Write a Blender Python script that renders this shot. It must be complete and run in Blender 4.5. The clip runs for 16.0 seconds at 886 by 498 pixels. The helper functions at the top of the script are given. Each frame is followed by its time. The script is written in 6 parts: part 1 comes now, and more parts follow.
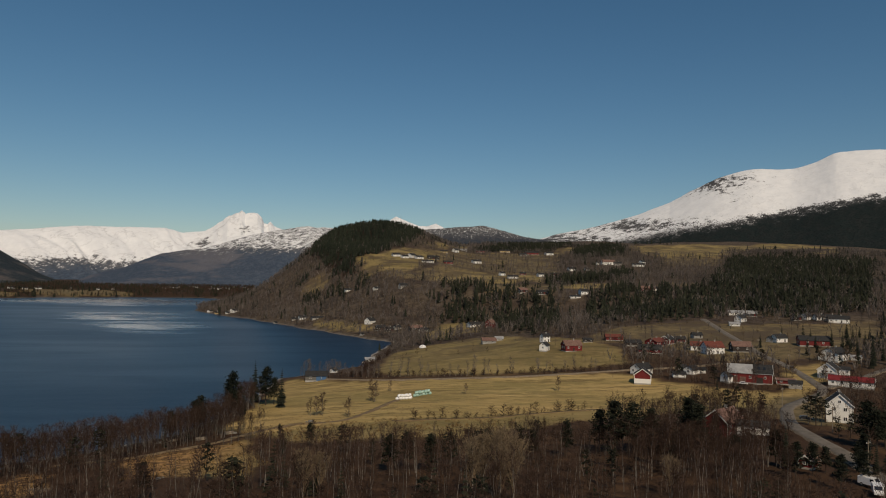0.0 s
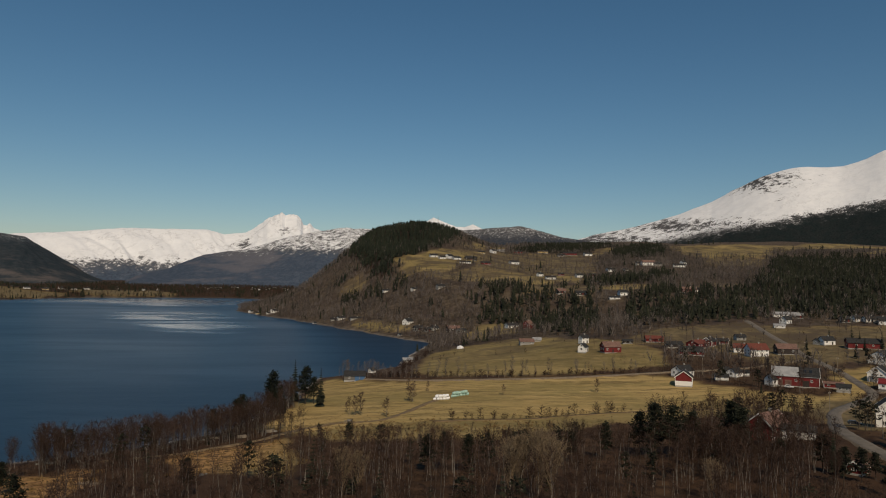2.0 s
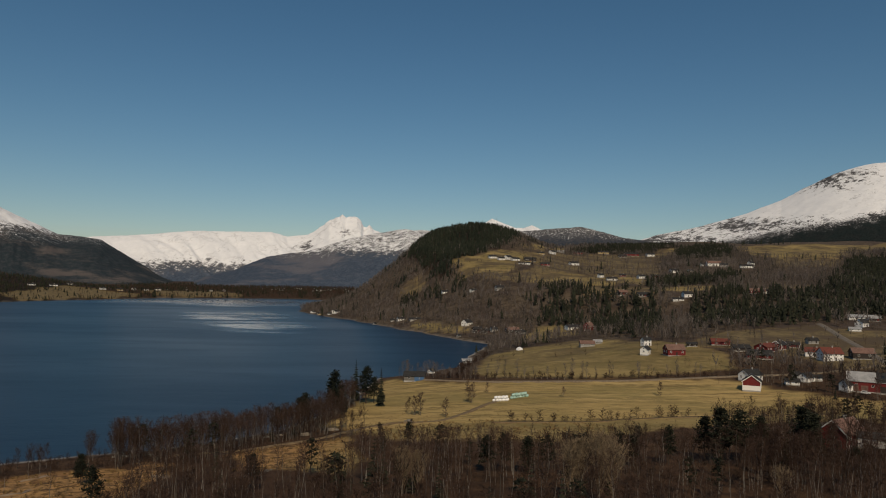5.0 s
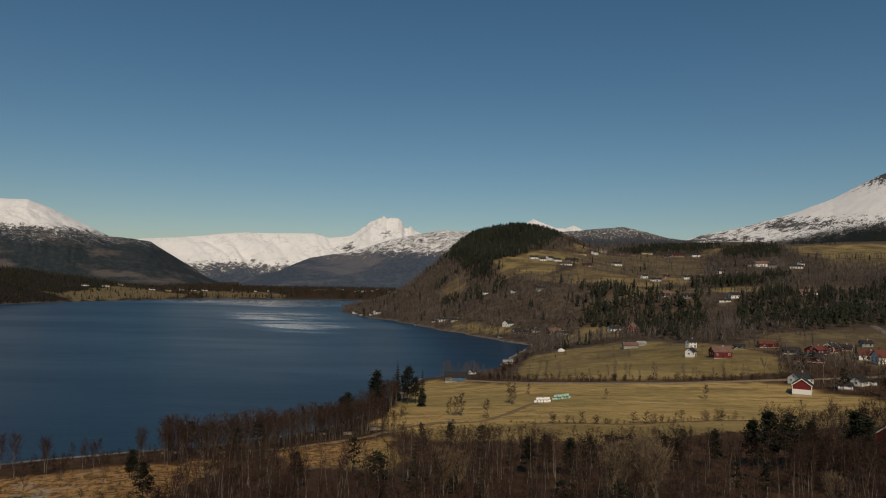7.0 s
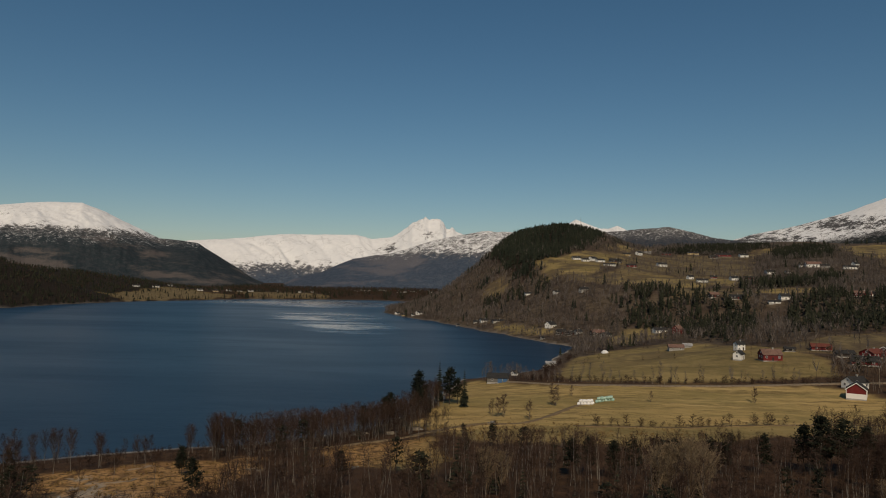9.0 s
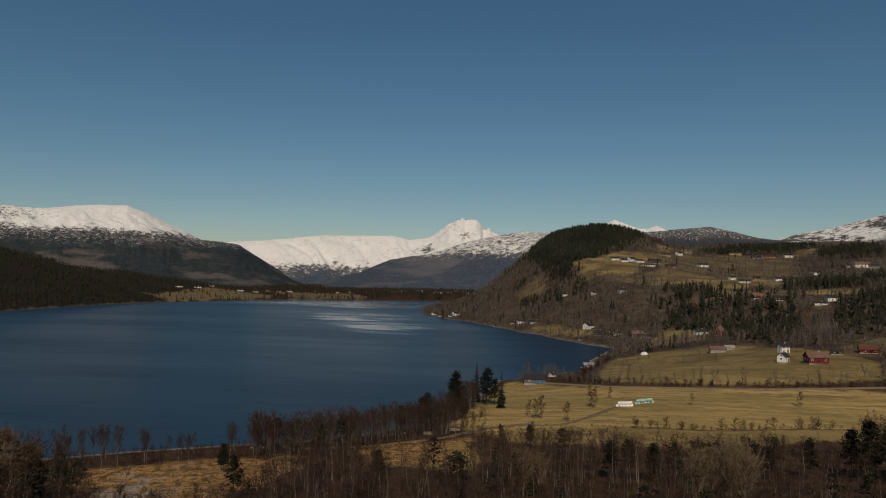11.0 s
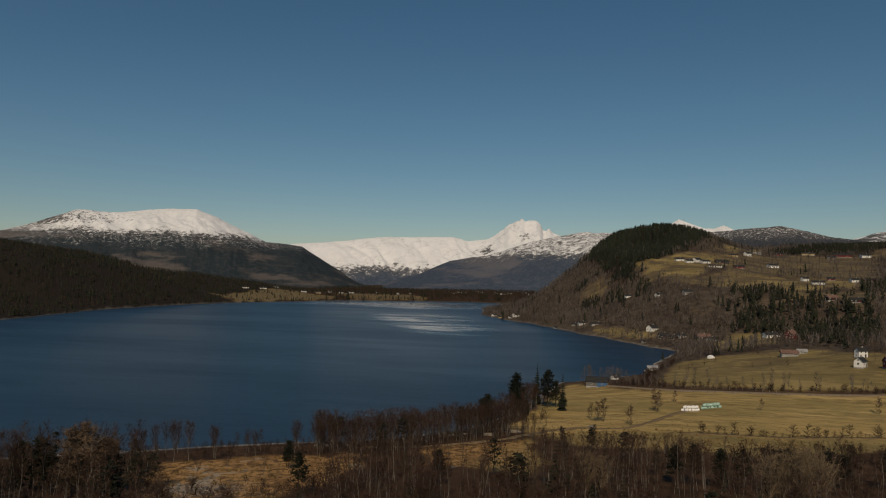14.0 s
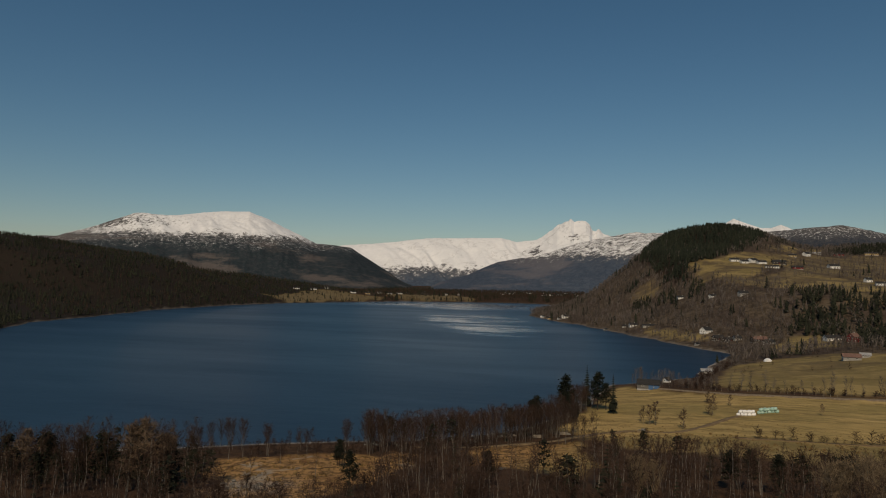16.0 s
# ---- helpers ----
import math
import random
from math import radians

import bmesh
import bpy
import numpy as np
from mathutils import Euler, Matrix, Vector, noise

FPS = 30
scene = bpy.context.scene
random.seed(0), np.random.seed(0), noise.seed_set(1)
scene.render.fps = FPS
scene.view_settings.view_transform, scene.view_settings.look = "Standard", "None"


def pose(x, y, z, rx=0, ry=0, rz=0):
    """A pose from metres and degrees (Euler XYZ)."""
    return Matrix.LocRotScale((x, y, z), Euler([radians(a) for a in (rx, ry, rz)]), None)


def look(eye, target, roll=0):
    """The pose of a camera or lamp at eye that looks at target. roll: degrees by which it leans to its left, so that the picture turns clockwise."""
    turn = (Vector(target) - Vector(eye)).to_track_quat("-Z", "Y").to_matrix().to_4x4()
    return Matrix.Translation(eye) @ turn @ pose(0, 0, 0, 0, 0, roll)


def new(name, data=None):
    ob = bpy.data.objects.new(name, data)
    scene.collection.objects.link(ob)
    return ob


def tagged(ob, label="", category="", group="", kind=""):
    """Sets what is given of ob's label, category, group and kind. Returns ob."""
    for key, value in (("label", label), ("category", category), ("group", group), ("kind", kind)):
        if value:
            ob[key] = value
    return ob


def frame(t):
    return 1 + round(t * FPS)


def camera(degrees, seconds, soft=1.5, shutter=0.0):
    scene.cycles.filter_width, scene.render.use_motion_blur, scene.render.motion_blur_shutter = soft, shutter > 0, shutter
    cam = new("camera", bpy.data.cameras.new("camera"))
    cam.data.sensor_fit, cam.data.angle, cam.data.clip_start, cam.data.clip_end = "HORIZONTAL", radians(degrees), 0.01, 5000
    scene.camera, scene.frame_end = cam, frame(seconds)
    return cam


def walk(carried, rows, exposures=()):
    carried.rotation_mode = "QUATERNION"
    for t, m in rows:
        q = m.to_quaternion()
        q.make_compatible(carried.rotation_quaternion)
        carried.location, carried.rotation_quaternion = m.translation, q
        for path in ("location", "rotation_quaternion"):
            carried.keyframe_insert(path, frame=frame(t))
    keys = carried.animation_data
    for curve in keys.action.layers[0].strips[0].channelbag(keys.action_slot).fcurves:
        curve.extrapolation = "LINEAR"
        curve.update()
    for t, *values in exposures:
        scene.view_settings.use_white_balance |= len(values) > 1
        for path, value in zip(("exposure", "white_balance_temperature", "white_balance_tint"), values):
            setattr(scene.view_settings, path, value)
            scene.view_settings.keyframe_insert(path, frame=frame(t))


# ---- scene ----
cam = camera(64.865, 16.0, soft=1.05)
# yaw of the hovering drone at each time, degrees; it sinks and backs off by a couple of metres
YAW = [(0.0, 0.0), (0.5, 0.734), (1.0, 1.487), (1.5, 2.277), (2.0, 3.075), (2.5, 3.864), (3.0, 4.662), (3.5, 5.473), (4.0, 6.269),
       (6.5, 10.423), (7.0, 11.262), (7.5, 12.119), (8.0, 12.965), (8.5, 13.819), (9.0, 14.692), (11.5, 18.429), (12.0, 19.166),
       (12.5, 19.914), (13.0, 20.796), (13.5, 21.695), (14.0, 22.605), (14.5, 23.519), (15.0, 24.472), (15.5, 25.508), (16.0, 26.553)]
EYE_Z = 60.0
walk(cam, [(t, pose(0.525 * t / 16, -2.485 * t / 16, EYE_Z - 0.241 * t / 16, 92.562 + 0.046 * t / 16 - 0.016 * (t / 16) ** 2, 0, yaw)
            @ pose(0, 0, 0, 0, 0, 1.12 + 0.048 * t / 16)) for t, yaw in YAW],
     [(0.0, -0.20, 6800, 10), (8.0, -0.33, 7000, 10), (16.0, -0.46, 7120, 10)])

# ---- daylight ----
SUN_AZ, SUN_EL = 164.0, 42.0          # clockwise from the first view, and above the horizon
world = bpy.data.worlds.new("sky")
world.use_nodes = True
scene.world = world
wn = world.node_tree.nodes
sky = wn.new("ShaderNodeTexSky")
sky.sky_type, sky.sun_disc = "NISHITA", False
sky.sun_elevation, sky.sun_rotation = radians(SUN_EL), radians(SUN_AZ)
sky.altitude, sky.air_density, sky.dust_density, sky.ozone_density = 60, 1.0, 0.3, 3.0
wn["Background"].inputs["Strength"].default_value = 0.066
deep = wn.new("ShaderNodeHueSaturation")     # the deep blue of a clear cold spring day
deep.inputs["Saturation"].default_value = 1.2
deep.inputs["Hue"].default_value = 0.492
world.node_tree.links.new(sky.outputs[0], deep.inputs["Color"])
world.node_tree.links.new(deep.outputs[0], wn["Background"].inputs[0])
sun = new("sun", bpy.data.lights.new("sun", "SUN"))
sun.data.energy, sun.data.angle, sun.data.color = 3.3, radians(0.53), (1.0, 0.835, 0.625)
sun.matrix_world = look((0, 0, 300), (-math.sin(radians(SUN_AZ)) * math.cos(radians(SUN_EL)), -math.cos(radians(SUN_AZ)) * math.cos(radians(SUN_EL)),
                                      300 - math.sin(radians(SUN_EL))))
# ---- the lie of the land: lake at z = 0, heights in metres ----
LAKE = np.array([
    (-690, 180), (-744, 451), (-820, 537), (-861, 636), (-970, 843), (-1035, 1083), (-1054, 1283), (-969, 1655),
    (-773, 1825), (-652, 1864), (-540, 1800), (-480, 1500), (-450, 1290), (-421, 1192), (-322, 1043), (-261, 975),
    (-200, 882), (-143, 799), (-109, 749), (-81, 712), (-49, 667), (-52, 568), (-55, 492), (-67, 460),
    (-93, 412), (-92, 340), (-92, 299), (-99, 260), (-114, 239), (-130, 224), (-147, 213), (-170, 194),
    (-183, 181), (-230, 140), (-300, 100), (-420, 50), (-600, 60)], float)


def smooth(v, a, b):
    """0 below a, 1 above b, with a soft rise between."""
    u = np.clip((v - a) / (b - a), 0, 1)
    return u * u * (3 - 2 * u)


def ripple(x, y, size, seed=0.0):
    """Soft irregular waves of about that size, between -1 and 1."""
    k = 2 * np.pi / size
    a = np.sin(k * (x * 0.83 + y * 0.55) + 1.7 * np.sin(k * 0.61 * (y - x * 0.4) + seed) + seed * 2.1)
    b = np.sin(k * (y * 0.91 - x * 0.47) * 1.13 + 1.5 * np.sin(k * 0.53 * (x + y * 0.7) + seed * 1.3) + seed * 0.7)
    c = np.sin(k * 2.3 * (x * 0.31 + y * 0.97) + 1.3 * np.sin(k * 1.3 * x + seed))
    return (a + b + 0.5 * c) / 2.5


def inside(x, y, ring):
    """True where the points lie in the ring of corners."""
    ring = np.asarray(ring, float)
    res = np.zeros(np.shape(x), bool)
    for (ax, ay), (bx, by) in zip(ring, np.roll(ring, -1, 0)):
        cross = (ay > y) != (by > y)
        res ^= cross & (x < (bx - ax) * (y - ay) / ((by - ay) or 1e-9) + ax)
    return res


def edge_distance(x, y, ring):
    """Metres to the nearest side of the ring."""
    best = np.full(np.shape(x), 1e9)
    for (ax, ay), (bx, by) in zip(ring, np.roll(ring, -1, 0)):
        dx, dy = bx - ax, by - ay
        u = np.clip(((x - ax) * dx + (y - ay) * dy) / (dx * dx + dy * dy), 0, 1)
        best = np.minimum(best, np.hypot(x - ax - u * dx, y - ay - u * dy))
    return best


def shore(x, y):
    """Metres from the shoreline, positive on land."""
    d = edge_distance(x, y, LAKE)
    return np.where(inside(x, y, LAKE), -d, d) + 5 * ripple(x, y, 90, 1.0) * smooth(np.hypot(x, y), 150, 500)


def bump(x, y, cx, cy, rx, ry, turn=0.0):
    c, s = np.cos(np.radians(turn)), np.sin(np.radians(turn))
    u, v = (x - cx) * c + (y - cy) * s, (y - cy) * c - (x - cx) * s
    return np.exp(-(u / rx) ** 2 - (v / ry) ** 2)


def height(x, y):
    x, y = np.asarray(x, float), np.asarray(y, float)
    s = shore(x, y)
    r = np.hypot(x, y)
    p = x * 0.21 + y * 0.978
    q = p - 360
    land = 5.0 + 0.1 * 0.5 * (q + np.sqrt(q * q + 90.0 ** 2)) - 1.5
    land = np.where(p > 1500, land - 0.045 * (p - 1500), land)
    land = land + 27 * np.exp(-(r / 165) ** 2) + 8 * bump(x, y, 135, 215, 70, 60)
    land = land + 44 * np.exp(-((x + 155) / 165) ** 4 - ((y - 1450) / 320) ** 2) + 16 * bump(x, y, -135, 1450, 80, 200)
    land = land + 26 * bump(x, y, 480, 1950, 650, 420) + 12 * bump(x, y, 1000, 2050, 450, 280)
    land = land + 2.2 * ripple(x, y, 260, 3.0) * smooth(r, 250, 700) + 6 * ripple(x, y, 420, 5.0) * smooth(p, 600, 1300)
    west = 6 + 0.012 * np.clip(y - 1500, 0, None) + 150 * bump(x, y, -1750, 850, 620, 620, 20) + 40 * bump(x, y, -1500, 1500, 300, 300)
    w = smooth(-x - 0.25 * y, 30, 320)
    w = np.maximum(w, smooth(-x, 200, 470) * smooth(y, 1050, 1350))
    land = land * (1 - w) + west * w
    land = land + 9 * smooth(-y, 0, 400) * (x > -2000)
    steep = smooth(y, 800, 1150) * smooth(x, -600, -500)
    slope = 0.13 + 0.22 * smooth(y, 700, 900) * (1 - smooth(y, 1200, 1380))
    rim = 0.35 + slope * s * (1 - steep) + steep * (0.05 * s + 0.0026 * np.clip(s, 0, 400) ** 2)
    h = np.clip(0.5 + 0.5 * (rim - land) / 6.0, 0, 1)
    top = rim * (1 - h) + land * h - 6.0 * h * (1 - h)
    return np.where(s > 0, np.maximum(top, 0.02 + 0.05 * np.minimum(s, 6)), np.maximum(-6, 0.1 * s))


# ---- end of the lie of the land ----
# ---- materials ----
def mat(name, rough=0.8, spec=0.3):
    m = bpy.data.materials.new(name)
    m.use_nodes = True
    b = m.node_tree.nodes["Principled BSDF"]
    b.inputs["Roughness"].default_value = rough
    b.inputs["Specular IOR Level"].default_value = spec
    return m, m.node_tree.nodes, m.node_tree.links, b


def mixed(nodes, links, fac, a, b, blend="MIX"):
    """A colour mix node; fac, a and b are sockets, numbers or colours."""
    n = nodes.new("ShaderNodeMix")
    n.data_type, n.blend_type = "RGBA", blend
    for sock, val in ((n.inputs[0], fac), (n.inputs[6], a), (n.inputs[7], b)):
        if isinstance(val, bpy.types.NodeSocket):
            links.new(val, sock)
        elif isinstance(val, (int, float)):
            sock.default_value = val
        else:
            sock.default_value = (*val, 1)
    return n.outputs[2]


def calc(nodes, links, op, a, b=0.0, clamp=False):
    n = nodes.new("ShaderNodeMath")
    n.operation, n.use_clamp = op, clamp
    for sock, val in ((n.inputs[0], a), (n.inputs[1], b)):
        if isinstance(val, bpy.types.NodeSocket):
            links.new(val, sock)
        else:
            sock.default_value = val
    return n.outputs[0]


def grain(nodes, links, scale, detail=4.0, rough=0.6, stretch=None, coords="Object"):
    """Fractal noise in metres: scale is the size of its lumps."""
    tc = nodes.new("ShaderNodeTexCoord")
    n = nodes.new("ShaderNodeTexNoise")
    n.inputs["Scale"].default_value, n.inputs["Detail"].default_value, n.inputs["Roughness"].default_value = 1.0 / scale, detail, rough
    src = tc.outputs[coords]
    if stretch:
        mp = nodes.new("ShaderNodeMapping")
        mp.vector_type = "TEXTURE"
        mp.inputs["Scale"].default_value = [1.0 / s for s in stretch[:3]]
        if len(stretch) > 3:
            mp.inputs["Rotation"].default_value = (0, radians(stretch[4]) if len(stretch) > 4 else 0, radians(stretch[3]))
        links.new(src, mp.inputs[0])
        src = mp.outputs[0]
    links.new(src, n.inputs["Vector"])
    return n.outputs[0]


def spread(nodes, links, val, lo, hi):
    n = nodes.new("ShaderNodeMapRange")
    n.interpolation_type = "SMOOTHSTEP"
    links.new(val, n.inputs[0])
    n.inputs[1].default_value, n.inputs[2].default_value = lo, hi
    return n.outputs[0]


def attr(nodes, name):
    n = nodes.new("ShaderNodeAttribute")
    n.attribute_name = name
    return n.outputs["Fac"]


def relief(nodes, links, bsdf, val, strength, dist):
    n = nodes.new("ShaderNodeBump")
    n.inputs["Strength"].default_value, n.inputs["Distance"].default_value = strength, dist
    links.new(val, n.inputs["Height"])
    links.new(n.outputs[0], bsdf.inputs["Normal"])


def ground_material():
    m, n, l, b = mat("ground", 0.95, 0.1)
    big, mid, fine = grain(n, l, 60, 5), grain(n, l, 7, 6, 0.7), grain(n, l, 0.9, 5, 0.7)
    rows = grain(n, l, 2.0, 6, 0.8, (0.07, 1.0, 1.0, 9))
    straw = mixed(n, l, spread(n, l, big, 0.35, 0.65), (0.405, 0.288, 0.118), (0.315, 0.236, 0.094))
    swath = grain(n, l, 5.5, 7, 0.82, (0.10, 1.0, 1.0, 8))
    straw = mixed(n, l, calc(n, l, "MULTIPLY", spread(n, l, swath, 0.50, 0.58), 0.75), straw, (0.165, 0.122, 0.052))
    straw = mixed(n, l, calc(n, l, "MULTIPLY", spread(n, l, swath, 0.46, 0.38), 0.6), straw, (0.53, 0.385, 0.175))
    straw = mixed(n, l, calc(n, l, "MULTIPLY", spread(n, l, grain(n, l, 52, 6, 0.72, (0.25, 1.0, 1.0, 6)), 0.50, 0.58), 0.6), straw, (0.205, 0.166, 0.066))
    straw = mixed(n, l, calc(n, l, "MULTIPLY", spread(n, l, grain(n, l, 5, 6, 0.8, (0.10, 1.0, 1.0, 9)), 0.52, 0.60), 0.7), straw, (0.150, 0.108, 0.048))
    straw = mixed(n, l, calc(n, l, "MULTIPLY", spread(n, l, mid, 0.5, 0.72), 0.4), straw, (0.48, 0.34, 0.15))
    green = mixed(n, l, spread(n, l, mid, 0.4, 0.65), (0.195, 0.152, 0.064), (0.275, 0.207, 0.090))
    green = mixed(n, l, calc(n, l, "MULTIPLY", spread(n, l, grain(n, l, 14, 7, 0.78, (0.2, 1.0, 1.0, 5)), 0.49, 0.57), 0.7), green, (0.135, 0.108, 0.045))
    green = mixed(n, l, calc(n, l, "MULTIPLY", spread(n, l, grain(n, l, 48, 6, 0.7, (0.4, 1.0, 1.0, 3)), 0.50, 0.60), 0.6), green, (0.34, 0.255, 0.110))
    straw = mixed(n, l, attr(n, "green"), straw, green)
    rough_grass = mixed(n, l, spread(n, l, mid, 0.35, 0.65), (0.100, 0.078, 0.044), (0.190, 0.147, 0.078))
    straw = mixed(n, l, attr(n, "pasture"), straw, rough_grass)
    hummock = grain(n, l, 2.6, 5, 0.7, (0.8, 1.0, 1.0, 20))
    tufty = mixed(n, l, spread(n, l, hummock, 0.40, 0.56), (0.085, 0.050, 0.026), (0.375, 0.222, 0.092))
    tufty = mixed(n, l, calc(n, l, "MULTIPLY", spread(n, l, grain(n, l, 13, 5, 0.65), 0.5, 0.64), 0.75), tufty, (0.21, 0.112, 0.046))
    tufty = mixed(n, l, calc(n, l, "MULTIPLY", spread(n, l, grain(n, l, 21, 4, 0.6), 0.60, 0.68), 0.6), tufty, (0.34, 0.32, 0.27))
    straw = mixed(n, l, attr(n, "tufty"), straw, tufty)
    floor = mixed(n, l, spread(n, l, mid, 0.35, 0.65), (0.036, 0.021, 0.013), (0.082, 0.048, 0.027))
    floor = mixed(n, l, spread(n, l, big, 0.45, 0.7), floor, (0.050, 0.030, 0.020))
    floor = mixed(n, l, calc(n, l, "MULTIPLY", spread(n, l, fine, 0.55, 0.75), 0.5), floor, (0.15, 0.105, 0.055))
    patchy = grain(n, l, 38, 5, 0.65)
    heath = mixed(n, l, spread(n, l, patchy, 0.42, 0.58), (0.112, 0.088, 0.065), (0.076, 0.058, 0.049))
    heath = mixed(n, l, spread(n, l, mid, 0.4, 0.65), heath, (0.05, 0.037, 0.024))
    floor = mixed(n, l, attr(n, "scrub"), floor, heath)
    # floor below the spruces: the trees' shade is put into its dark colour
    floor = mixed(n, l, attr(n, "shaded_spruce_floor"), floor, (0.022, 0.017, 0.013))
    thin = calc(n, l, "SUBTRACT", 1.0, calc(n, l, "MULTIPLY", attr(n, "scrub"), calc(n, l, "MULTIPLY", spread(n, l, patchy, 0.42, 0.6), 0.7)))
    col = mixed(n, l, calc(n, l, "MULTIPLY", attr(n, "field"), thin), floor, straw)
    stone = mixed(n, l, spread(n, l, fine, 0.4, 0.6), (0.24, 0.225, 0.20), (0.42, 0.39, 0.35))
    col = mixed(n, l, attr(n, "stony"), col, stone)
    l.new(col, b.inputs["Base Color"])
    relief(n, l, b, calc(n, l, "ADD", calc(n, l, "MULTIPLY", mid, 0.5), calc(n, l, "MULTIPLY", rows, 0.35)), 0.7, 0.6)
    return m


def mountain_material(name, line, soft, rock=(0.10, 0.10, 0.105), wood=(0.036, 0.046, 0.062), bare=(0.072, 0.072, 0.082), patch=0.0, size=220.0, speckle=1.0, tilt=0.0, x0=0.0, vein=0.75, bluff=0.44, slant=0.0, crags=(), gullies=7.0, grit=2.6, heath=None, bumpy=0.22):
    """Forest below the snow line, snow above it, bare rock where it is steep. The default wood and bare colours hold a
    blue tint of distance haze.
    """
    m, n, l, b = mat(name, 0.95, 0.03)
    geo = n.new("ShaderNodeNewGeometry")
    pos = n.new("ShaderNodeSeparateXYZ")
    l.new(geo.outputs["Position"], pos.inputs[0])
    nor = n.new("ShaderNodeSeparateXYZ")
    l.new(geo.outputs["Normal"], nor.inputs[0])
    big, mid, fine = grain(n, l, size, 6, 0.62), grain(n, l, size / 6, 6, 0.7), grain(n, l, size / 30, 5, 0.75)
    down = grain(n, l, size / gullies, 6, 0.68, (1.0, 1.0, 0.16, 0, slant))
    wobble = calc(n, l, "ADD", calc(n, l, "MULTIPLY", calc(n, l, "SUBTRACT", big, 0.5), soft * 2.0), calc(n, l, "MULTIPLY", calc(n, l, "SUBTRACT", down, 0.5), soft * 3.2))
    wobble = calc(n, l, "ADD", wobble, calc(n, l, "MULTIPLY", calc(n, l, "SUBTRACT", fine, 0.5), soft * grit))
    lift = calc(n, l, "SUBTRACT", calc(n, l, "ADD", pos.outputs["Z"], wobble), calc(n, l, "ADD", line, calc(n, l, "MULTIPLY", calc(n, l, "SUBTRACT", pos.outputs["X"], x0), tilt)))
    snow = spread(n, l, lift, -soft * 0.25, soft * 0.25)
    steep = spread(n, l, calc(n, l, "ADD", nor.outputs["Z"], calc(n, l, "MULTIPLY", calc(n, l, "SUBTRACT", calc(n, l, "ADD", calc(n, l, "MULTIPLY", mid, 0.5), calc(n, l, "MULTIPLY", down, 0.5)), 0.5), 0.8)), bluff, bluff + 0.12)
    snow = calc(n, l, "MULTIPLY", snow, steep)
    seams = calc(n, l, "ABSOLUTE", calc(n, l, "SUBTRACT", grain(n, l, size / 2.6, 7, 0.62, (1.0, 1.0, 0.45)), 0.5))
    seams = calc(n, l, "MAXIMUM", spread(n, l, seams, 0.004, 0.022), spread(n, l, big, 0.40, 0.60))
    snow = calc(n, l, "MULTIPLY", snow, calc(n, l, "ADD", 1.0 - vein, calc(n, l, "MULTIPLY", seams, vein)))
    dust = calc(n, l, "MULTIPLY", spread(n, l, lift, -soft * speckle, 0.0), spread(n, l, calc(n, l, "ADD", calc(n, l, "MULTIPLY", fine, 0.6), calc(n, l, "MULTIPLY", down, 0.4)), 0.53, 0.60))
    snow = calc(n, l, "MAXIMUM", snow, dust)
    for crag_at in crags:
        off = calc(n, l, "ADD", calc(n, l, "ABSOLUTE", calc(n, l, "DIVIDE", calc(n, l, "SUBTRACT", pos.outputs["X"], crag_at[0]), crag_at[2])), calc(n, l, "ABSOLUTE", calc(n, l, "DIVIDE", calc(n, l, "SUBTRACT", pos.outputs["Z"], crag_at[1]), crag_at[3])))
        bare_rock = spread(n, l, calc(n, l, "SUBTRACT", calc(n, l, "ADD", calc(n, l, "MULTIPLY", fine, 0.5), calc(n, l, "MULTIPLY", down, 0.7)), calc(n, l, "MULTIPLY", off, 0.13)), 0.50, 0.56)
        snow = calc(n, l, "MULTIPLY", snow, calc(n, l, "SUBTRACT", 1.0, bare_rock))
    if patch:
        snow = calc(n, l, "MULTIPLY", snow, spread(n, l, calc(n, l, "ADD", calc(n, l, "MULTIPLY", fine, 0.5), calc(n, l, "MULTIPLY", down, 0.5)), patch - 0.05, patch + 0.04))
    # wood and bare carry the air's blue on the far ranges
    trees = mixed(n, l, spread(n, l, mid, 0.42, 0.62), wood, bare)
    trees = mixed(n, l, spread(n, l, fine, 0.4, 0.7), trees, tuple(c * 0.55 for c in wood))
    if heath:                                   # pale birch and heather belts between the spruce
        belts = grain(n, l, size * 1.9, 6, 0.62, (0.45, 0.45, 1.8))
        trees = mixed(n, l, spread(n, l, calc(n, l, "ADD", belts, calc(n, l, "MULTIPLY", calc(n, l, "SUBTRACT", fine, 0.5), 0.3)), 0.51, 0.58), trees, mixed(n, l, spread(n, l, fine, 0.4, 0.65), heath, tuple(c * 0.7 for c in heath)))
    stone = mixed(n, l, spread(n, l, fine, 0.35, 0.65), tuple(c * 0.6 for c in rock), rock)
    base = mixed(n, l, spread(n, l, lift, -soft * 1.2, soft * 0.1), trees, stone)
    white = mixed(n, l, spread(n, l, mid, 0.3, 0.7), (0.69, 0.705, 0.73), (0.77, 0.78, 0.80))
    l.new(mixed(n, l, snow, base, white), b.inputs["Base Color"])
    relief(n, l, b, calc(n, l, "ADD", mid, calc(n, l, "MULTIPLY", fine, 0.3)), bumpy, size / 18)
    return m


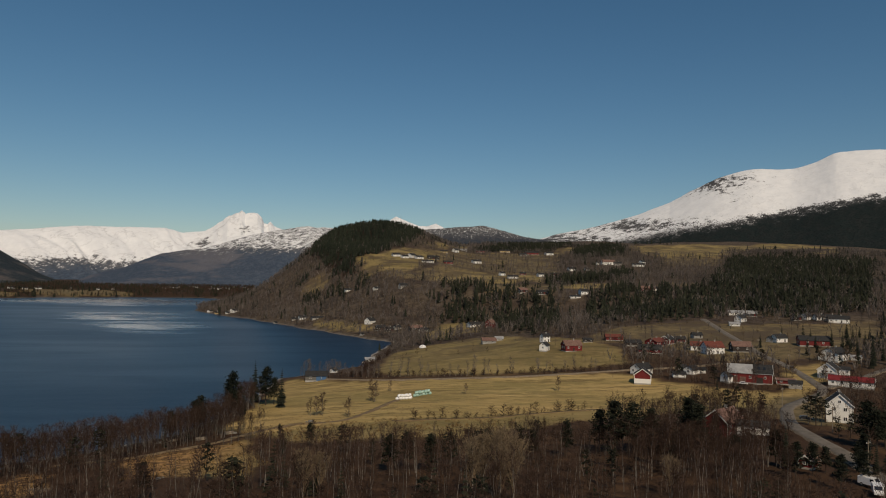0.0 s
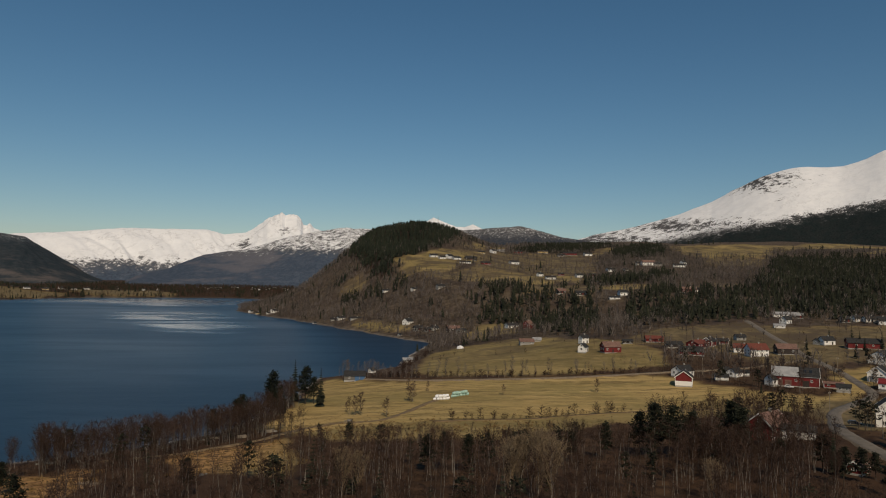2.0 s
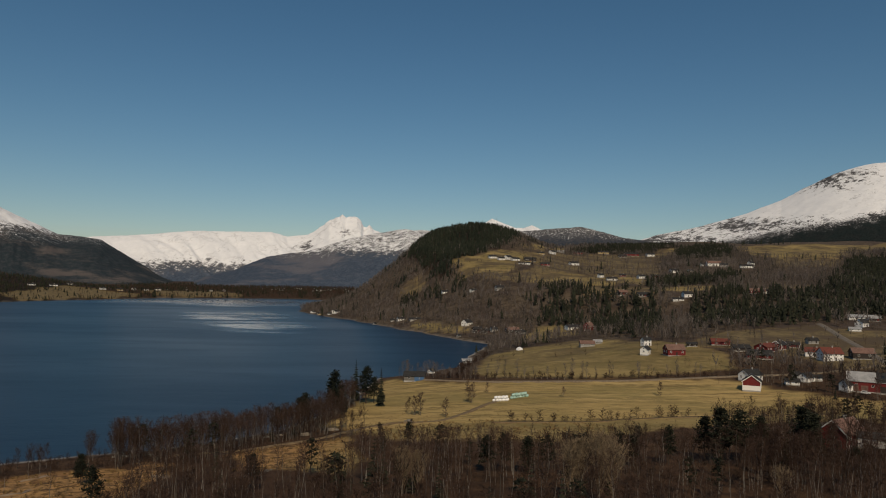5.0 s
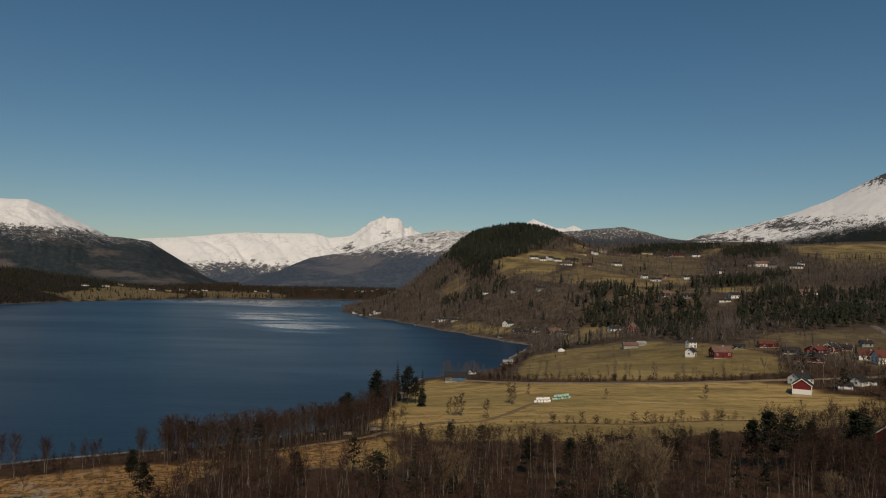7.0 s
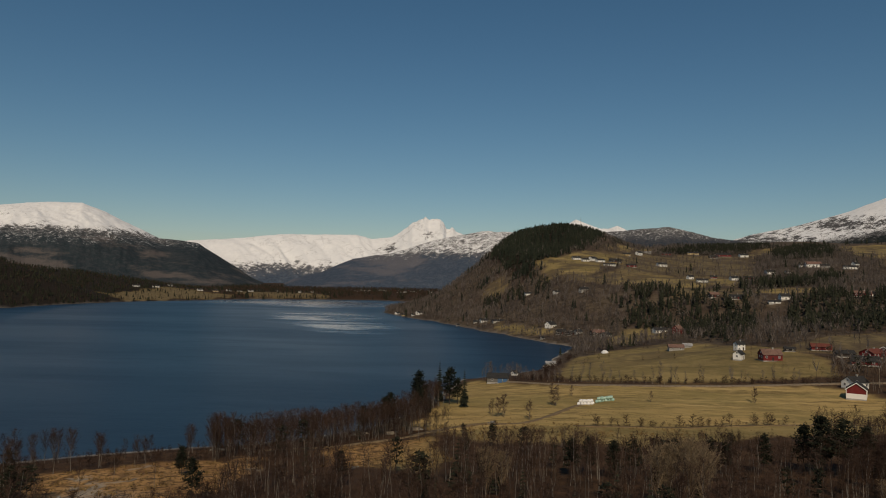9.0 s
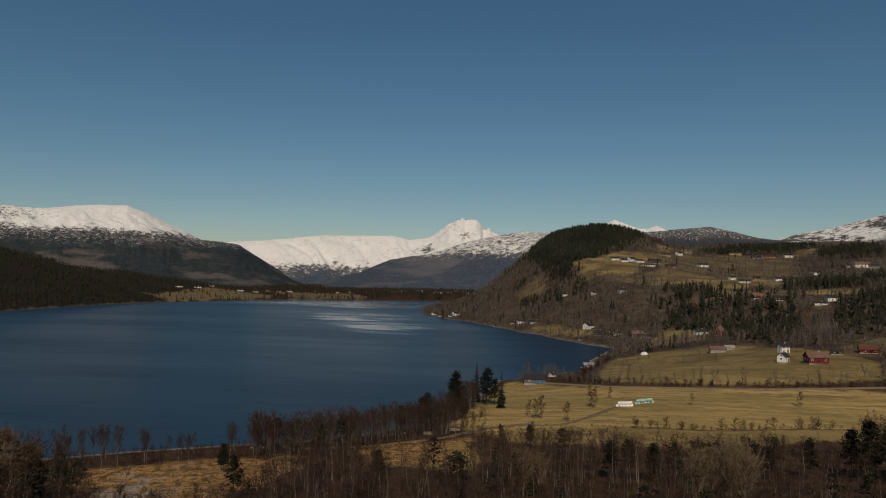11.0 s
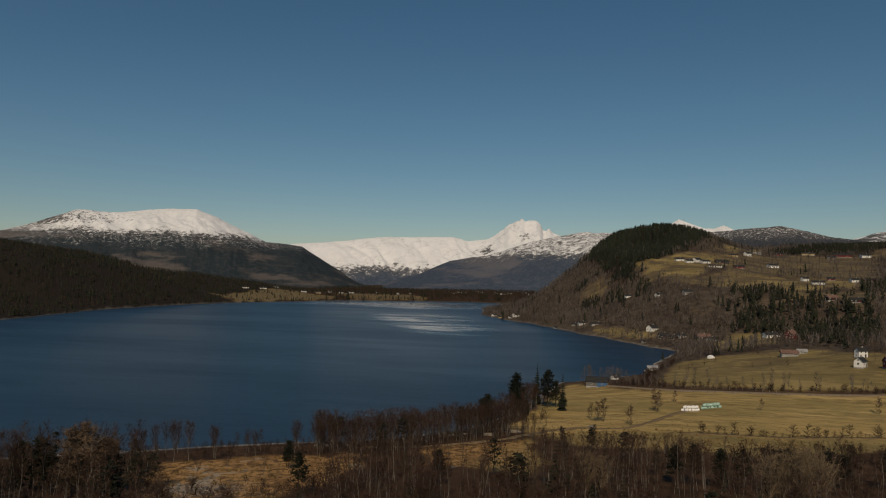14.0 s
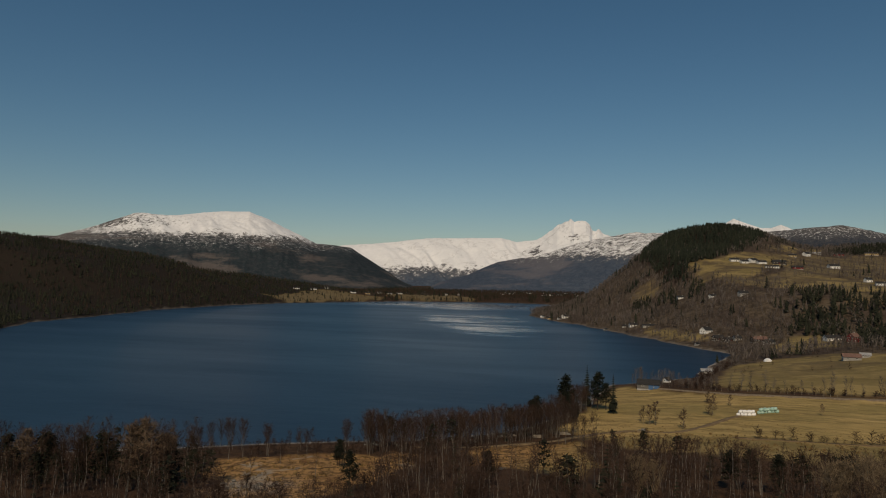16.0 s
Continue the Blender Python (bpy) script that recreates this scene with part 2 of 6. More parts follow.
def water_material():
    m, n, l, b = mat("water", 0.12, 0.5)
    b.inputs["IOR"].default_value = 1.33
    gust = grain(n, l, 210, 5, 0.62, (0.32, 1.0, 1.0, 14))
    streak = grain(n, l, 46, 5, 0.65, (0.26, 1.0, 1.0, 8))
    calm = spread(n, l, calc(n, l, "MULTIPLY", attr(n, "calm"), calc(n, l, "SUBTRACT", calc(n, l, "MULTIPLY", calc(n, l, "ADD", streak, grain(n, l, 17, 4, 0.6, (0.22, 1.0, 1.0, 8))), 4.5), 3.7)), 0.15, 0.95)
    rough = calc(n, l, "ADD", calc(n, l, "MULTIPLY", spread(n, l, gust, 0.3, 0.7), 0.09), calc(n, l, "MULTIPLY", spread(n, l, streak, 0.5, 0.75), 0.04))
    rough = calc(n, l, "MULTIPLY", calc(n, l, "ADD", rough, 0.28), calc(n, l, "SUBTRACT", 1.0, calc(n, l, "MULTIPLY", calm, 0.55)))
    l.new(calc(n, l, "ADD", 0.135, calc(n, l, "MULTIPLY", calm, 0.365)), b.inputs["Specular IOR Level"])
    b.inputs["Base Color"].default_value = (0.009, 0.026, 0.054, 1)
    l.new(rough, b.inputs["Roughness"])
    wave = calc(n, l, "ADD", grain(n, l, 1.6, 3, 0.6, (0.5, 1.0, 1.0, 14)), calc(n, l, "MULTIPLY", grain(n, l, 9, 3, 0.6, (0.4, 1.0, 1.0, 14)), 2.0))
    bump_node = n.new("ShaderNodeBump")
    bump_node.inputs["Distance"].default_value = 0.25
    swell = calc(n, l, "ADD", calc(n, l, "MULTIPLY", spread(n, l, gust, 0.3, 0.7), 0.18), 0.14)
    l.new(calc(n, l, "MULTIPLY", swell, calc(n, l, "SUBTRACT", 1.0, calc(n, l, "MULTIPLY", calm, 0.92))), bump_node.inputs["Strength"])
    l.new(wave, bump_node.inputs["Height"])
    l.new(bump_node.outputs[0], b.inputs["Normal"])
    return m


def plant_material(name, dark, light, rough=0.9):
    """Bark, twigs or needles: each tree has its own tone, each twig a little of its own."""
    m, n, l, b = mat(name, rough, 0.15)
    geo, ob = n.new("ShaderNodeNewGeometry"), n.new("ShaderNodeObjectInfo")
    v = calc(n, l, "ADD", calc(n, l, "MULTIPLY", geo.outputs["Random Per Island"], 0.35), calc(n, l, "MULTIPLY", ob.outputs["Random"], 0.3))
    v = calc(n, l, "ADD", v, calc(n, l, "MULTIPLY", attr(n, "tone"), 0.6), True)
    col = mixed(n, l, v, dark, light)
    l.new(mixed(n, l, calc(n, l, "MULTIPLY", spread(n, l, grain(n, l, 0.5, 3), 0.4, 0.7), 0.4), col, tuple(c * 0.5 for c in dark)), b.inputs["Base Color"])
    return m


def painted(name, colour, lap=0.16, rough=0.6, worn=0.25):
    """Painted boards with laps, weathered in patches."""
    m, n, l, b = mat(name, rough, 0.3)
    fine = grain(n, l, 0.35, 5, 0.7, (1.0, 1.0, 0.3))
    big = grain(n, l, 2.2, 4)
    col = mixed(n, l, calc(n, l, "MULTIPLY", spread(n, l, fine, 0.4, 0.75), worn), colour, tuple(c * 0.55 + 0.03 for c in colour))
    col = mixed(n, l, calc(n, l, "MULTIPLY", spread(n, l, big, 0.45, 0.7), worn), col, tuple(min(1, c * 0.8 + 0.04) for c in colour))
    l.new(col, b.inputs["Base Color"])
    tc, sep = n.new("ShaderNodeTexCoord"), n.new("ShaderNodeSeparateXYZ")
    l.new(tc.outputs["Object"], sep.inputs[0])
    saw = calc(n, l, "FRACT", calc(n, l, "DIVIDE", sep.outputs["Z"], lap))
    relief(n, l, b, calc(n, l, "ADD", saw, fine), 0.5, 0.02)
    return m


def plain(name, a, c, size=1.0, rough=0.8, bump=0.3, metal=0.0, stretch=None):
    """Two tones in lumps of that size, with a fine grain."""
    m, n, l, b = mat(name, rough, 0.3)
    b.inputs["Metallic"].default_value = metal
    big, fine = grain(n, l, size, 5, 0.65, stretch), grain(n, l, size / 9, 4, 0.7)
    col = mixed(n, l, spread(n, l, big, 0.35, 0.65), a, c)
    l.new(mixed(n, l, calc(n, l, "MULTIPLY", spread(n, l, fine, 0.45, 0.7), 0.35), col, tuple(v * 0.6 for v in a)), b.inputs["Base Color"])
    relief(n, l, b, fine, bump, size * 0.03)
    return m


GROUND, WATER = ground_material(), water_material()
TWIG = plant_material("bare_twigs", (0.028, 0.0165, 0.012), (0.104, 0.064, 0.047))
TWIG_ROUND = plant_material("brown_twigs", (0.085, 0.058, 0.040), (0.250, 0.178, 0.120))
TWIG_FAR = plant_material("grey_twigs", (0.068, 0.058, 0.053), (0.290, 0.250, 0.226))
STRAW = plant_material("dry_grass_blades", (0.15, 0.095, 0.04), (0.36, 0.25, 0.115))
TWIG_PALE = plant_material("pale_twigs", (0.13, 0.095, 0.06), (0.30, 0.23, 0.15))
BARK = plant_material("birch_bark", (0.075, 0.064, 0.054), (0.33, 0.305, 0.275))
BARK_DARK = plant_material("dark_bark", (0.04, 0.03, 0.024), (0.10, 0.078, 0.06))
NEEDLES = plant_material("needles", (0.011, 0.014, 0.010), (0.040, 0.043, 0.026))
NEEDLES_GREEN = plant_material("dense_needles", (0.013, 0.018, 0.013), (0.044, 0.051, 0.033))
WHITE = painted("white_boards", (0.78, 0.77, 0.74), worn=0.12)
RED = painted("red_boards", (0.145, 0.013, 0.013))
DARK = painted("dark_boards", (0.032, 0.024, 0.02))
GREY_DARK = painted("old_grey_boards", (0.13, 0.125, 0.115))
GREY = painted("grey_boards", (0.28, 0.27, 0.25))
OCHRE = painted("ochre_boards", (0.42, 0.30, 0.13))
BLUE = painted("blue_boards", (0.055, 0.13, 0.26))
SLATE = plain("slate_roof", (0.018, 0.018, 0.019), (0.038, 0.038, 0.038), 0.8, 0.9)
STEEL = plain("zinc_roof", (0.24, 0.245, 0.25), (0.34, 0.34, 0.34), 3.0, 0.6, 0.1)
TILE = plain("red_tile_roof", (0.11, 0.030, 0.022), (0.165, 0.052, 0.036), 0.7, 0.8, 0.6)
RED_STEEL = plain("red_sheet_roof", (0.15, 0.016, 0.017), (0.20, 0.03, 0.028), 3.0, 0.5, 0.1)
RUST = plain("brown_roof", (0.13, 0.075, 0.06), (0.20, 0.12, 0.095), 1.2, 0.8)
CONCRETE = plain("concrete", (0.30, 0.29, 0.27), (0.40, 0.39, 0.36), 1.5, 0.9)
ASPHALT = plain("asphalt", (0.115, 0.100, 0.083), (0.175, 0.154, 0.128), 3.0, 0.9, 0.2)
GRAVEL = plain("gravel", (0.14, 0.108, 0.075), (0.21, 0.168, 0.12), 1.0, 0.95, 0.6)
DIRT = plain("worn_earth", (0.125, 0.088, 0.052), (0.20, 0.145, 0.082), 1.6, 0.95, 0.5)
DITCH = plain("wet_ditch_mud", (0.045, 0.034, 0.020), (0.085, 0.064, 0.034), 1.2, 0.9, 0.6)
GLASS, _n, _l, _b = mat("window_glass", 0.08, 0.6)
_b.inputs["Base Color"].default_value = (0.018, 0.022, 0.028, 1)
TRIM = plain("white_trim", (0.80, 0.79, 0.77), (0.72, 0.71, 0.69), 0.6, 0.5, 0.05)
PLASTIC_WHITE = plain("white_bale_wrap", (0.84, 0.84, 0.83), (0.72, 0.73, 0.73), 0.5, 0.35, 0.4)
PLASTIC_GREEN = plain("mint_bale_wrap", (0.26, 0.43, 0.36), (0.40, 0.56, 0.49), 0.5, 0.35, 0.4)
STONE = plain("grey_stone", (0.11, 0.105, 0.095), (0.21, 0.20, 0.18), 0.6, 0.9, 0.8)
# ---- meshes ----
def solid(name, verts, faces, mats, index=None, smooth_shade=False, values=None):
    """One mesh object from arrays of places and triangles or quads; values: floats by name, one a vertex."""
    verts, faces = np.asarray(verts, np.float32), np.asarray(faces, np.int32)
    me = bpy.data.meshes.new(name)
    me.vertices.add(len(verts))
    me.vertices.foreach_set("co", verts.ravel())
    k = faces.shape[1]
    me.loops.add(faces.size)
    me.loops.foreach_set("vertex_index", faces.ravel())
    me.polygons.add(len(faces))
    me.polygons.foreach_set("loop_start", np.arange(0, faces.size, k, dtype=np.int32))
    for m in (mats if isinstance(mats, (list, tuple)) else [mats]):
        me.materials.append(m)
    if index is not None:
        me.polygons.foreach_set("material_index", np.asarray(index, np.int32))
    me.polygons.foreach_set("use_smooth", np.full(len(faces), smooth_shade))
    for key, val in (values or {}).items():
        me.attributes.new(key, "FLOAT", "POINT").data.foreach_set("value", np.asarray(val, np.float32))
    me.update(calc_edges=True)
    return new(name, me)


def part(name, bm, material, parent, label="", spot=None):
    """Links a bmesh as one mesh object under a thing or under a part."""
    me = bpy.data.meshes.new(name)
    bm.to_mesh(me)
    bm.free()
    for m in (material if isinstance(material, (list, tuple)) else [material]):
        me.materials.append(m)
    ob = new(name, me)
    ob.parent = parent
    if spot is not None:
        ob.matrix_basis = spot
    return tagged(ob, label)


def again(ob, parent, spot):
    """Another object on the same mesh, under parent."""
    o = new(ob.name.split(".")[0], ob.data)
    o.parent, o.matrix_basis = parent, spot
    return o


def empty(name, m, label, category, group=""):
    e = new(name)
    e.matrix_basis = m
    return tagged(e, label, category, group)


def box(bm, x0, x1, y0, y1, z0, z1, mi=0):
    vs = [bm.verts.new((x, y, z)) for z in (z0, z1) for x, y in ((x0, y0), (x1, y0), (x1, y1), (x0, y1))]
    for q in ((3, 2, 1, 0), (4, 5, 6, 7), (0, 1, 5, 4), (1, 2, 6, 5), (2, 3, 7, 6), (3, 0, 4, 7)):
        bm.faces.new([vs[i] for i in q]).material_index = mi
    return bm


def boxed(*a):
    return box(bmesh.new(), *a)


def ground_at(x, y):
    return float(height(np.array([x]), np.array([y]))[0])


# ---- fields, roads ----
FIELDS = {
    "straw": [
        [(-89, 400), (-42, 372), (6, 368), (68, 384), (101, 388), (125, 360), (167, 335), (150, 305), (97, 284), (48, 262), (10, 228), (-40, 225), (-82, 262), (-84, 330)],
        [(-154, 157), (-128, 180), (-104, 188), (-88, 150), (-86, 112), (-112, 108)],
        [(-95, 208), (-65, 236), (-50, 200), (-47, 172), (-75, 175)],
        [(-114, 192), (-104, 190), (-90, 158), (-100, 154)],
        [(200, 405), (236, 422), (188, 349), (152, 312), (165, 335), (178, 360)]],
    "green": [
        [(-66, 246), (-40, 256), (-12, 264), (18, 270), (51, 287), (97, 301), (120, 308), (97, 284), (48, 262), (10, 228), (-40, 225)],
        [(-38, 402), (-39, 539), (-19, 575), (38, 606), (91, 520), (119, 468), (114, 418), (37, 382), (-22, 382)],
        [(-168, 876), (-122, 826), (-98, 800), (-72, 768), (-66, 752), (-88, 743), (-142, 811)],
        [(-4, 738), (31, 736), (38, 683), (2, 641), (-18, 650)]],
    "pasture": [
        [(-1062, 1300), (-1150, 1330), (-1190, 1650), (-990, 1665)],
        [(-960, 1690), (-1120, 1800), (-1000, 2000), (-800, 1850)],
        [(152, 496), (233, 560), (357, 570), (317, 499), (259, 446), (211, 425), (171, 427)],
        [(95, 500), (140, 560), (220, 590), (240, 560), (160, 480)],
        [(128, 225), (126, 262), (134, 300), (160, 330), (180, 345), (190, 330), (160, 290), (150, 255)]]}
# the clearings and pastures on the far hillside and its plateau
FIELDS["green"] += [[(-141, 1125), (-97, 1195), (-41, 1273), (0, 1300), (1, 1175), (-34, 1064), (-53, 1020), (-81, 1006), (-105, 1017), (-128, 1068)],
                    [(-5, 936), (1, 1014), (44, 1062), (88, 1020), (145, 966), (132, 897), (77, 898), (38, 910)],
                    [(-27, 1335), (77, 1901), (52, 1506), (-16, 1320)],
                    [(140, 858), (189, 895), (235, 906), (230, 880), (180, 844), (160, 836), (141, 842)],
                    [(254, 1569), (316, 1651), (282, 1512), (223, 1432)]]
FIELDS["green"] += [[(440, 1690), (551, 1706), (732, 1813), (891, 1938), (1008, 1954), (1056, 1871), (824, 1596), (777, 1719), (654, 1581), (551, 1365), (430, 1331), (394, 1390)],
                    [(936, 1659), (1051, 1700), (1006, 1627), (717, 1364), (809, 1532)]]
FIELDS["pasture"] += [[(-226, 1099), (-206, 1112), (-187, 1112), (-164, 1071), (-180, 1067)],
                      [(35, 1323), (116, 1423), (158, 1385), (107, 1048), (55, 1079), (35, 1228)],
                      [(400, 1303), (540, 1350), (473, 1171), (385, 1191)],
                      [(261, 870), (332, 893), (322, 863), (254, 836)]]
FIELDS["pasture"] += [[(0, 1279), (58, 1417), (119, 1468), (237, 1459), (177, 1060), (116, 1015), (53, 1078), (1, 1019)],
                      [(58, 888), (137, 886), (122, 789), (86, 810), (55, 830)],
                      [(-122, 1048), (-48, 1012), (1, 1090), (1, 925), (-45, 945), (-79, 989)]]
ROADS = {
    "road": (4.8, [(96, 140), (103, 162), (107, 178), (109, 191), (110.5, 207), (115, 228), (124, 250), (134, 271), (149, 301), (166, 320.5), (181, 335), (190, 349), (194.6, 366), (200, 395), (202, 420), (203, 445), (212, 498), (217, 545), (224, 600)]),
    "lane": (2.8, [(-66, 388), (-24, 369), (24, 372), (68, 383), (109, 399), (152, 411), (201, 438)]),
    "track": (2.0, [(-112, 204), (-93, 213), (-85, 222), (-74, 234), (-69, 246), (-55, 262), (-36, 268), (-22, 305), (-14, 322)]),
    "ditch": (1.1, [(-18, 263), (-4, 266), (18, 270.5), (34, 279), (51, 287), (74, 295), (97, 301), (120, 308)]),
    "side_road": (4.0, [(190, 350), (211, 364), (254, 400), (300, 430)])}


def curve_through(pts, step):
    """Points along a smooth line through the corners."""
    p = np.array(pts, float)
    p = np.vstack([2 * p[0] - p[1], p, 2 * p[-1] - p[-2]])
    out = []
    for a, b, c, d in zip(p, p[1:], p[2:], p[3:]):
        for u in np.arange(0, 1, step / max(step, np.linalg.norm(c - b))):
            out.append(0.5 * (2 * b + (c - a) * u + (2 * a - 5 * b + 4 * c - d) * u * u + (3 * b - a - 3 * c + d) * u ** 3))
    return np.array(out + [p[-2]])


ROAD_LINES = {k: (w, curve_through(p, 3.0)) for k, (w, p) in ROADS.items()}


def field_mask(x, y, kind):
    """1 in the fields of that kind, with soft uneven edges."""
    m = np.zeros(np.shape(x))
    far = 3 + 13 * smooth(np.hypot(x, y), 600, 1000)
    jx, jy = x + far * ripple(x, y, 14 + 5 * far, 2.0), y + far * ripple(x, y, 15 + 6 * far, 4.0)
    for ring in FIELDS[kind]:
        d = edge_distance(jx, jy, np.array(ring, float))
        m = np.maximum(m, smooth(np.where(inside(jx, jy, ring), d, -d), -2.0, 3.5))
    return m


HILL_CAP = [(-225, 1440), (-169, 1480), (-113, 1480), (-67, 1470), (-40, 1400), (-97, 1199), (-124, 1137), (-140, 1112), (-139, 1074), (-165, 1085), (-188, 1142), (-200, 1187), (-231, 1246), (-252, 1339)]


def hill_cap(x, y):
    return inside(x + 9 * ripple(x, y, 60, 3.0) + 8 * ripple(x, y, 24, 1.0), y + 34 * ripple(x, y, 62, 7.0) + 15 * ripple(x, y, 23, 2.0), HILL_CAP).astype(float)


def road_distance(x, y):
    best = np.full(np.shape(x), 1e9)
    for w, line in ROAD_LINES.values():
        for cx, cy in line:
            best = np.minimum(best, np.hypot(x - cx, y - cy) - w / 2)
    return best


# ---- ground: one sheet out to the horizon, finer near the middle ----
def build_ground():
    az = np.radians(np.concatenate([np.arange(-66, 42, 0.25), np.arange(46, 292, 4.0)]))
    rad = np.concatenate([[0.0], np.geomspace(6, 4950, 370)])
    A, R = np.meshgrid(az, rad)
    x, y = R * np.sin(A), R * np.cos(A)
    z = height(x, y) + 0.35 * ripple(x, y, 11, 7.0) * smooth(shore(x, y), 2, 20)
    n, k = len(rad), len(az)
    i = np.arange(n * k).reshape(n, k)
    j = np.roll(i, -1, 1)
    f = np.stack([i[:-1], i[1:], j[1:], j[:-1]], -1).reshape(-1, 4)
    xf, yf = x.ravel(), y.ravel()
    s = shore(xf, yf)
    g = field_mask(xf, yf, "green")
    p = field_mask(xf, yf, "pasture")
    vals = {"field": np.maximum(np.maximum(g, p), field_mask(xf, yf, "straw")), "green": g, "pasture": p, "tufty": smooth(-xf, 50, 75) * (1 - smooth(yf, 225, 245)), "stony": np.maximum(smooth(-s, -2.0, 0.0) * (s > -30) * (1 - 0.75 * smooth(np.hypot(xf, yf), 500, 800)), np.maximum(0.8 * bump(xf, yf, -113, 124, 10, 9), 0.95 * smooth(-s, -5.5, -2.5) * (xf < -105) * (yf < 215) * (s > -30))),
            "scrub": smooth(np.hypot(xf, yf), 350, 600) * (1 - smooth(-xf, 500, 650)) * (1 - hill_cap(xf, yf))}
    # mask of the painted shade under the hilltop and far-shore spruces
    vals["shaded_spruce_floor"] = np.maximum(smooth(-xf, 500, 650) * (0.35 + 0.65 * smooth(-np.degrees(np.arctan2(xf, yf)), 33, 37)), hill_cap(xf, yf))
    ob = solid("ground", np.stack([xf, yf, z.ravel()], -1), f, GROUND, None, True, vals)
    return tagged(ob, "valley ground with dry straw fields and brown woodland floor", "ground", kind="structure")


build_ground()
xs, ys = np.meshgrid(np.linspace(-1300, 150, 100), np.linspace(-200, 2150, 160))
i = np.arange(100 * 160).reshape(160, 100)
tagged(solid("water", np.stack([xs.ravel(), ys.ravel(), 0 * xs.ravel()], -1),
             np.stack([i[:-1, :-1], i[:-1, 1:], i[1:, 1:], i[1:, :-1]], -1).reshape(-1, 4), WATER, None, True,
             {"calm": np.maximum(np.maximum(np.maximum(1.7 * bump(xs, ys, -670, 1530, 140, 190, 25), 1.0 * bump(xs, ys, -800, 1560, 260, 130, 30)), 1.0 * bump(xs, ys, -440, 980, 75, 170, 28)), 0.95 * bump(xs, ys, -330, 800, 60, 110, 25)).ravel()}),
       "dark blue fjord lake with wind streaks", "lake", kind="structure")


def build_road(name, width, line, material, label, category="road"):
    d = np.gradient(line, axis=0)
    d /= np.linalg.norm(d, axis=1)[:, None]
    side = np.stack([-d[:, 1], d[:, 0]], -1)
    offs = np.array([-1.35, -1.0, -0.35, 0.35, 1.0, 1.35]) * width / 2
    P = line[:, None] + side[:, None] * offs[None, :, None]
    z = height(P[..., 0], P[..., 1])
    mid = np.convolve(np.pad(z.mean(1), 3, "edge"), np.ones(7) / 7, "valid") + (0.3 if width < 2.5 else 0.42)
    Z = np.repeat(mid[:, None], 6, 1)
    Z[:, [0, 5]] = mid[:, None] - 1.3
    Z[:, 2:4] += 0.06
    i = np.arange(len(line) * 6).reshape(-1, 6)
    f = np.stack([i[:-1, :-1], i[1:, :-1], i[1:, 1:], i[:-1, 1:]], -1).reshape(-1, 4)
    idx = np.tile([1, 0, 0, 0, 1], len(line) - 1)
    return tagged(solid(name, np.dstack([P, Z]).reshape(-1, 3), f, [material, DIRT if width < 2.5 else GRAVEL], idx, True), label, category, kind="structure")


build_road("road", *ROAD_LINES["road"], ASPHALT, "winding grey asphalt road with gravel verges")
build_road("lane", *ROAD_LINES["lane"], GRAVEL, "pale gravel lane between two fields")
build_road("ditch", *ROAD_LINES["ditch"], DITCH, "dark muddy ditch bank across the dry field", "ditch")
build_road("track", *ROAD_LINES["track"], DIRT, "worn earth farm track to the lakeside")
build_road("side_road", *ROAD_LINES["side_road"], ASPHALT, "narrow asphalt side road to the houses")


# ---- mountains ----
def ridge_noise(u, v, seed, octaves=6, gain=0.52):
    """Ridged fractal noise, 0 to 1."""
    tot, amp, k = np.zeros(np.shape(u)), 1.0, 1.0
    flat_u, flat_v = u.ravel(), v.ravel()
    for o in range(octaves):
        vals = np.array([noise.noise((a * k, b * k, seed + o * 7.3)) for a, b in zip(flat_u, flat_v)]).reshape(u.shape)
        tot += amp * (1 - np.abs(vals) * 2.2)
        amp, k = amp * gain, k * 2.03
    return tot / 2.0


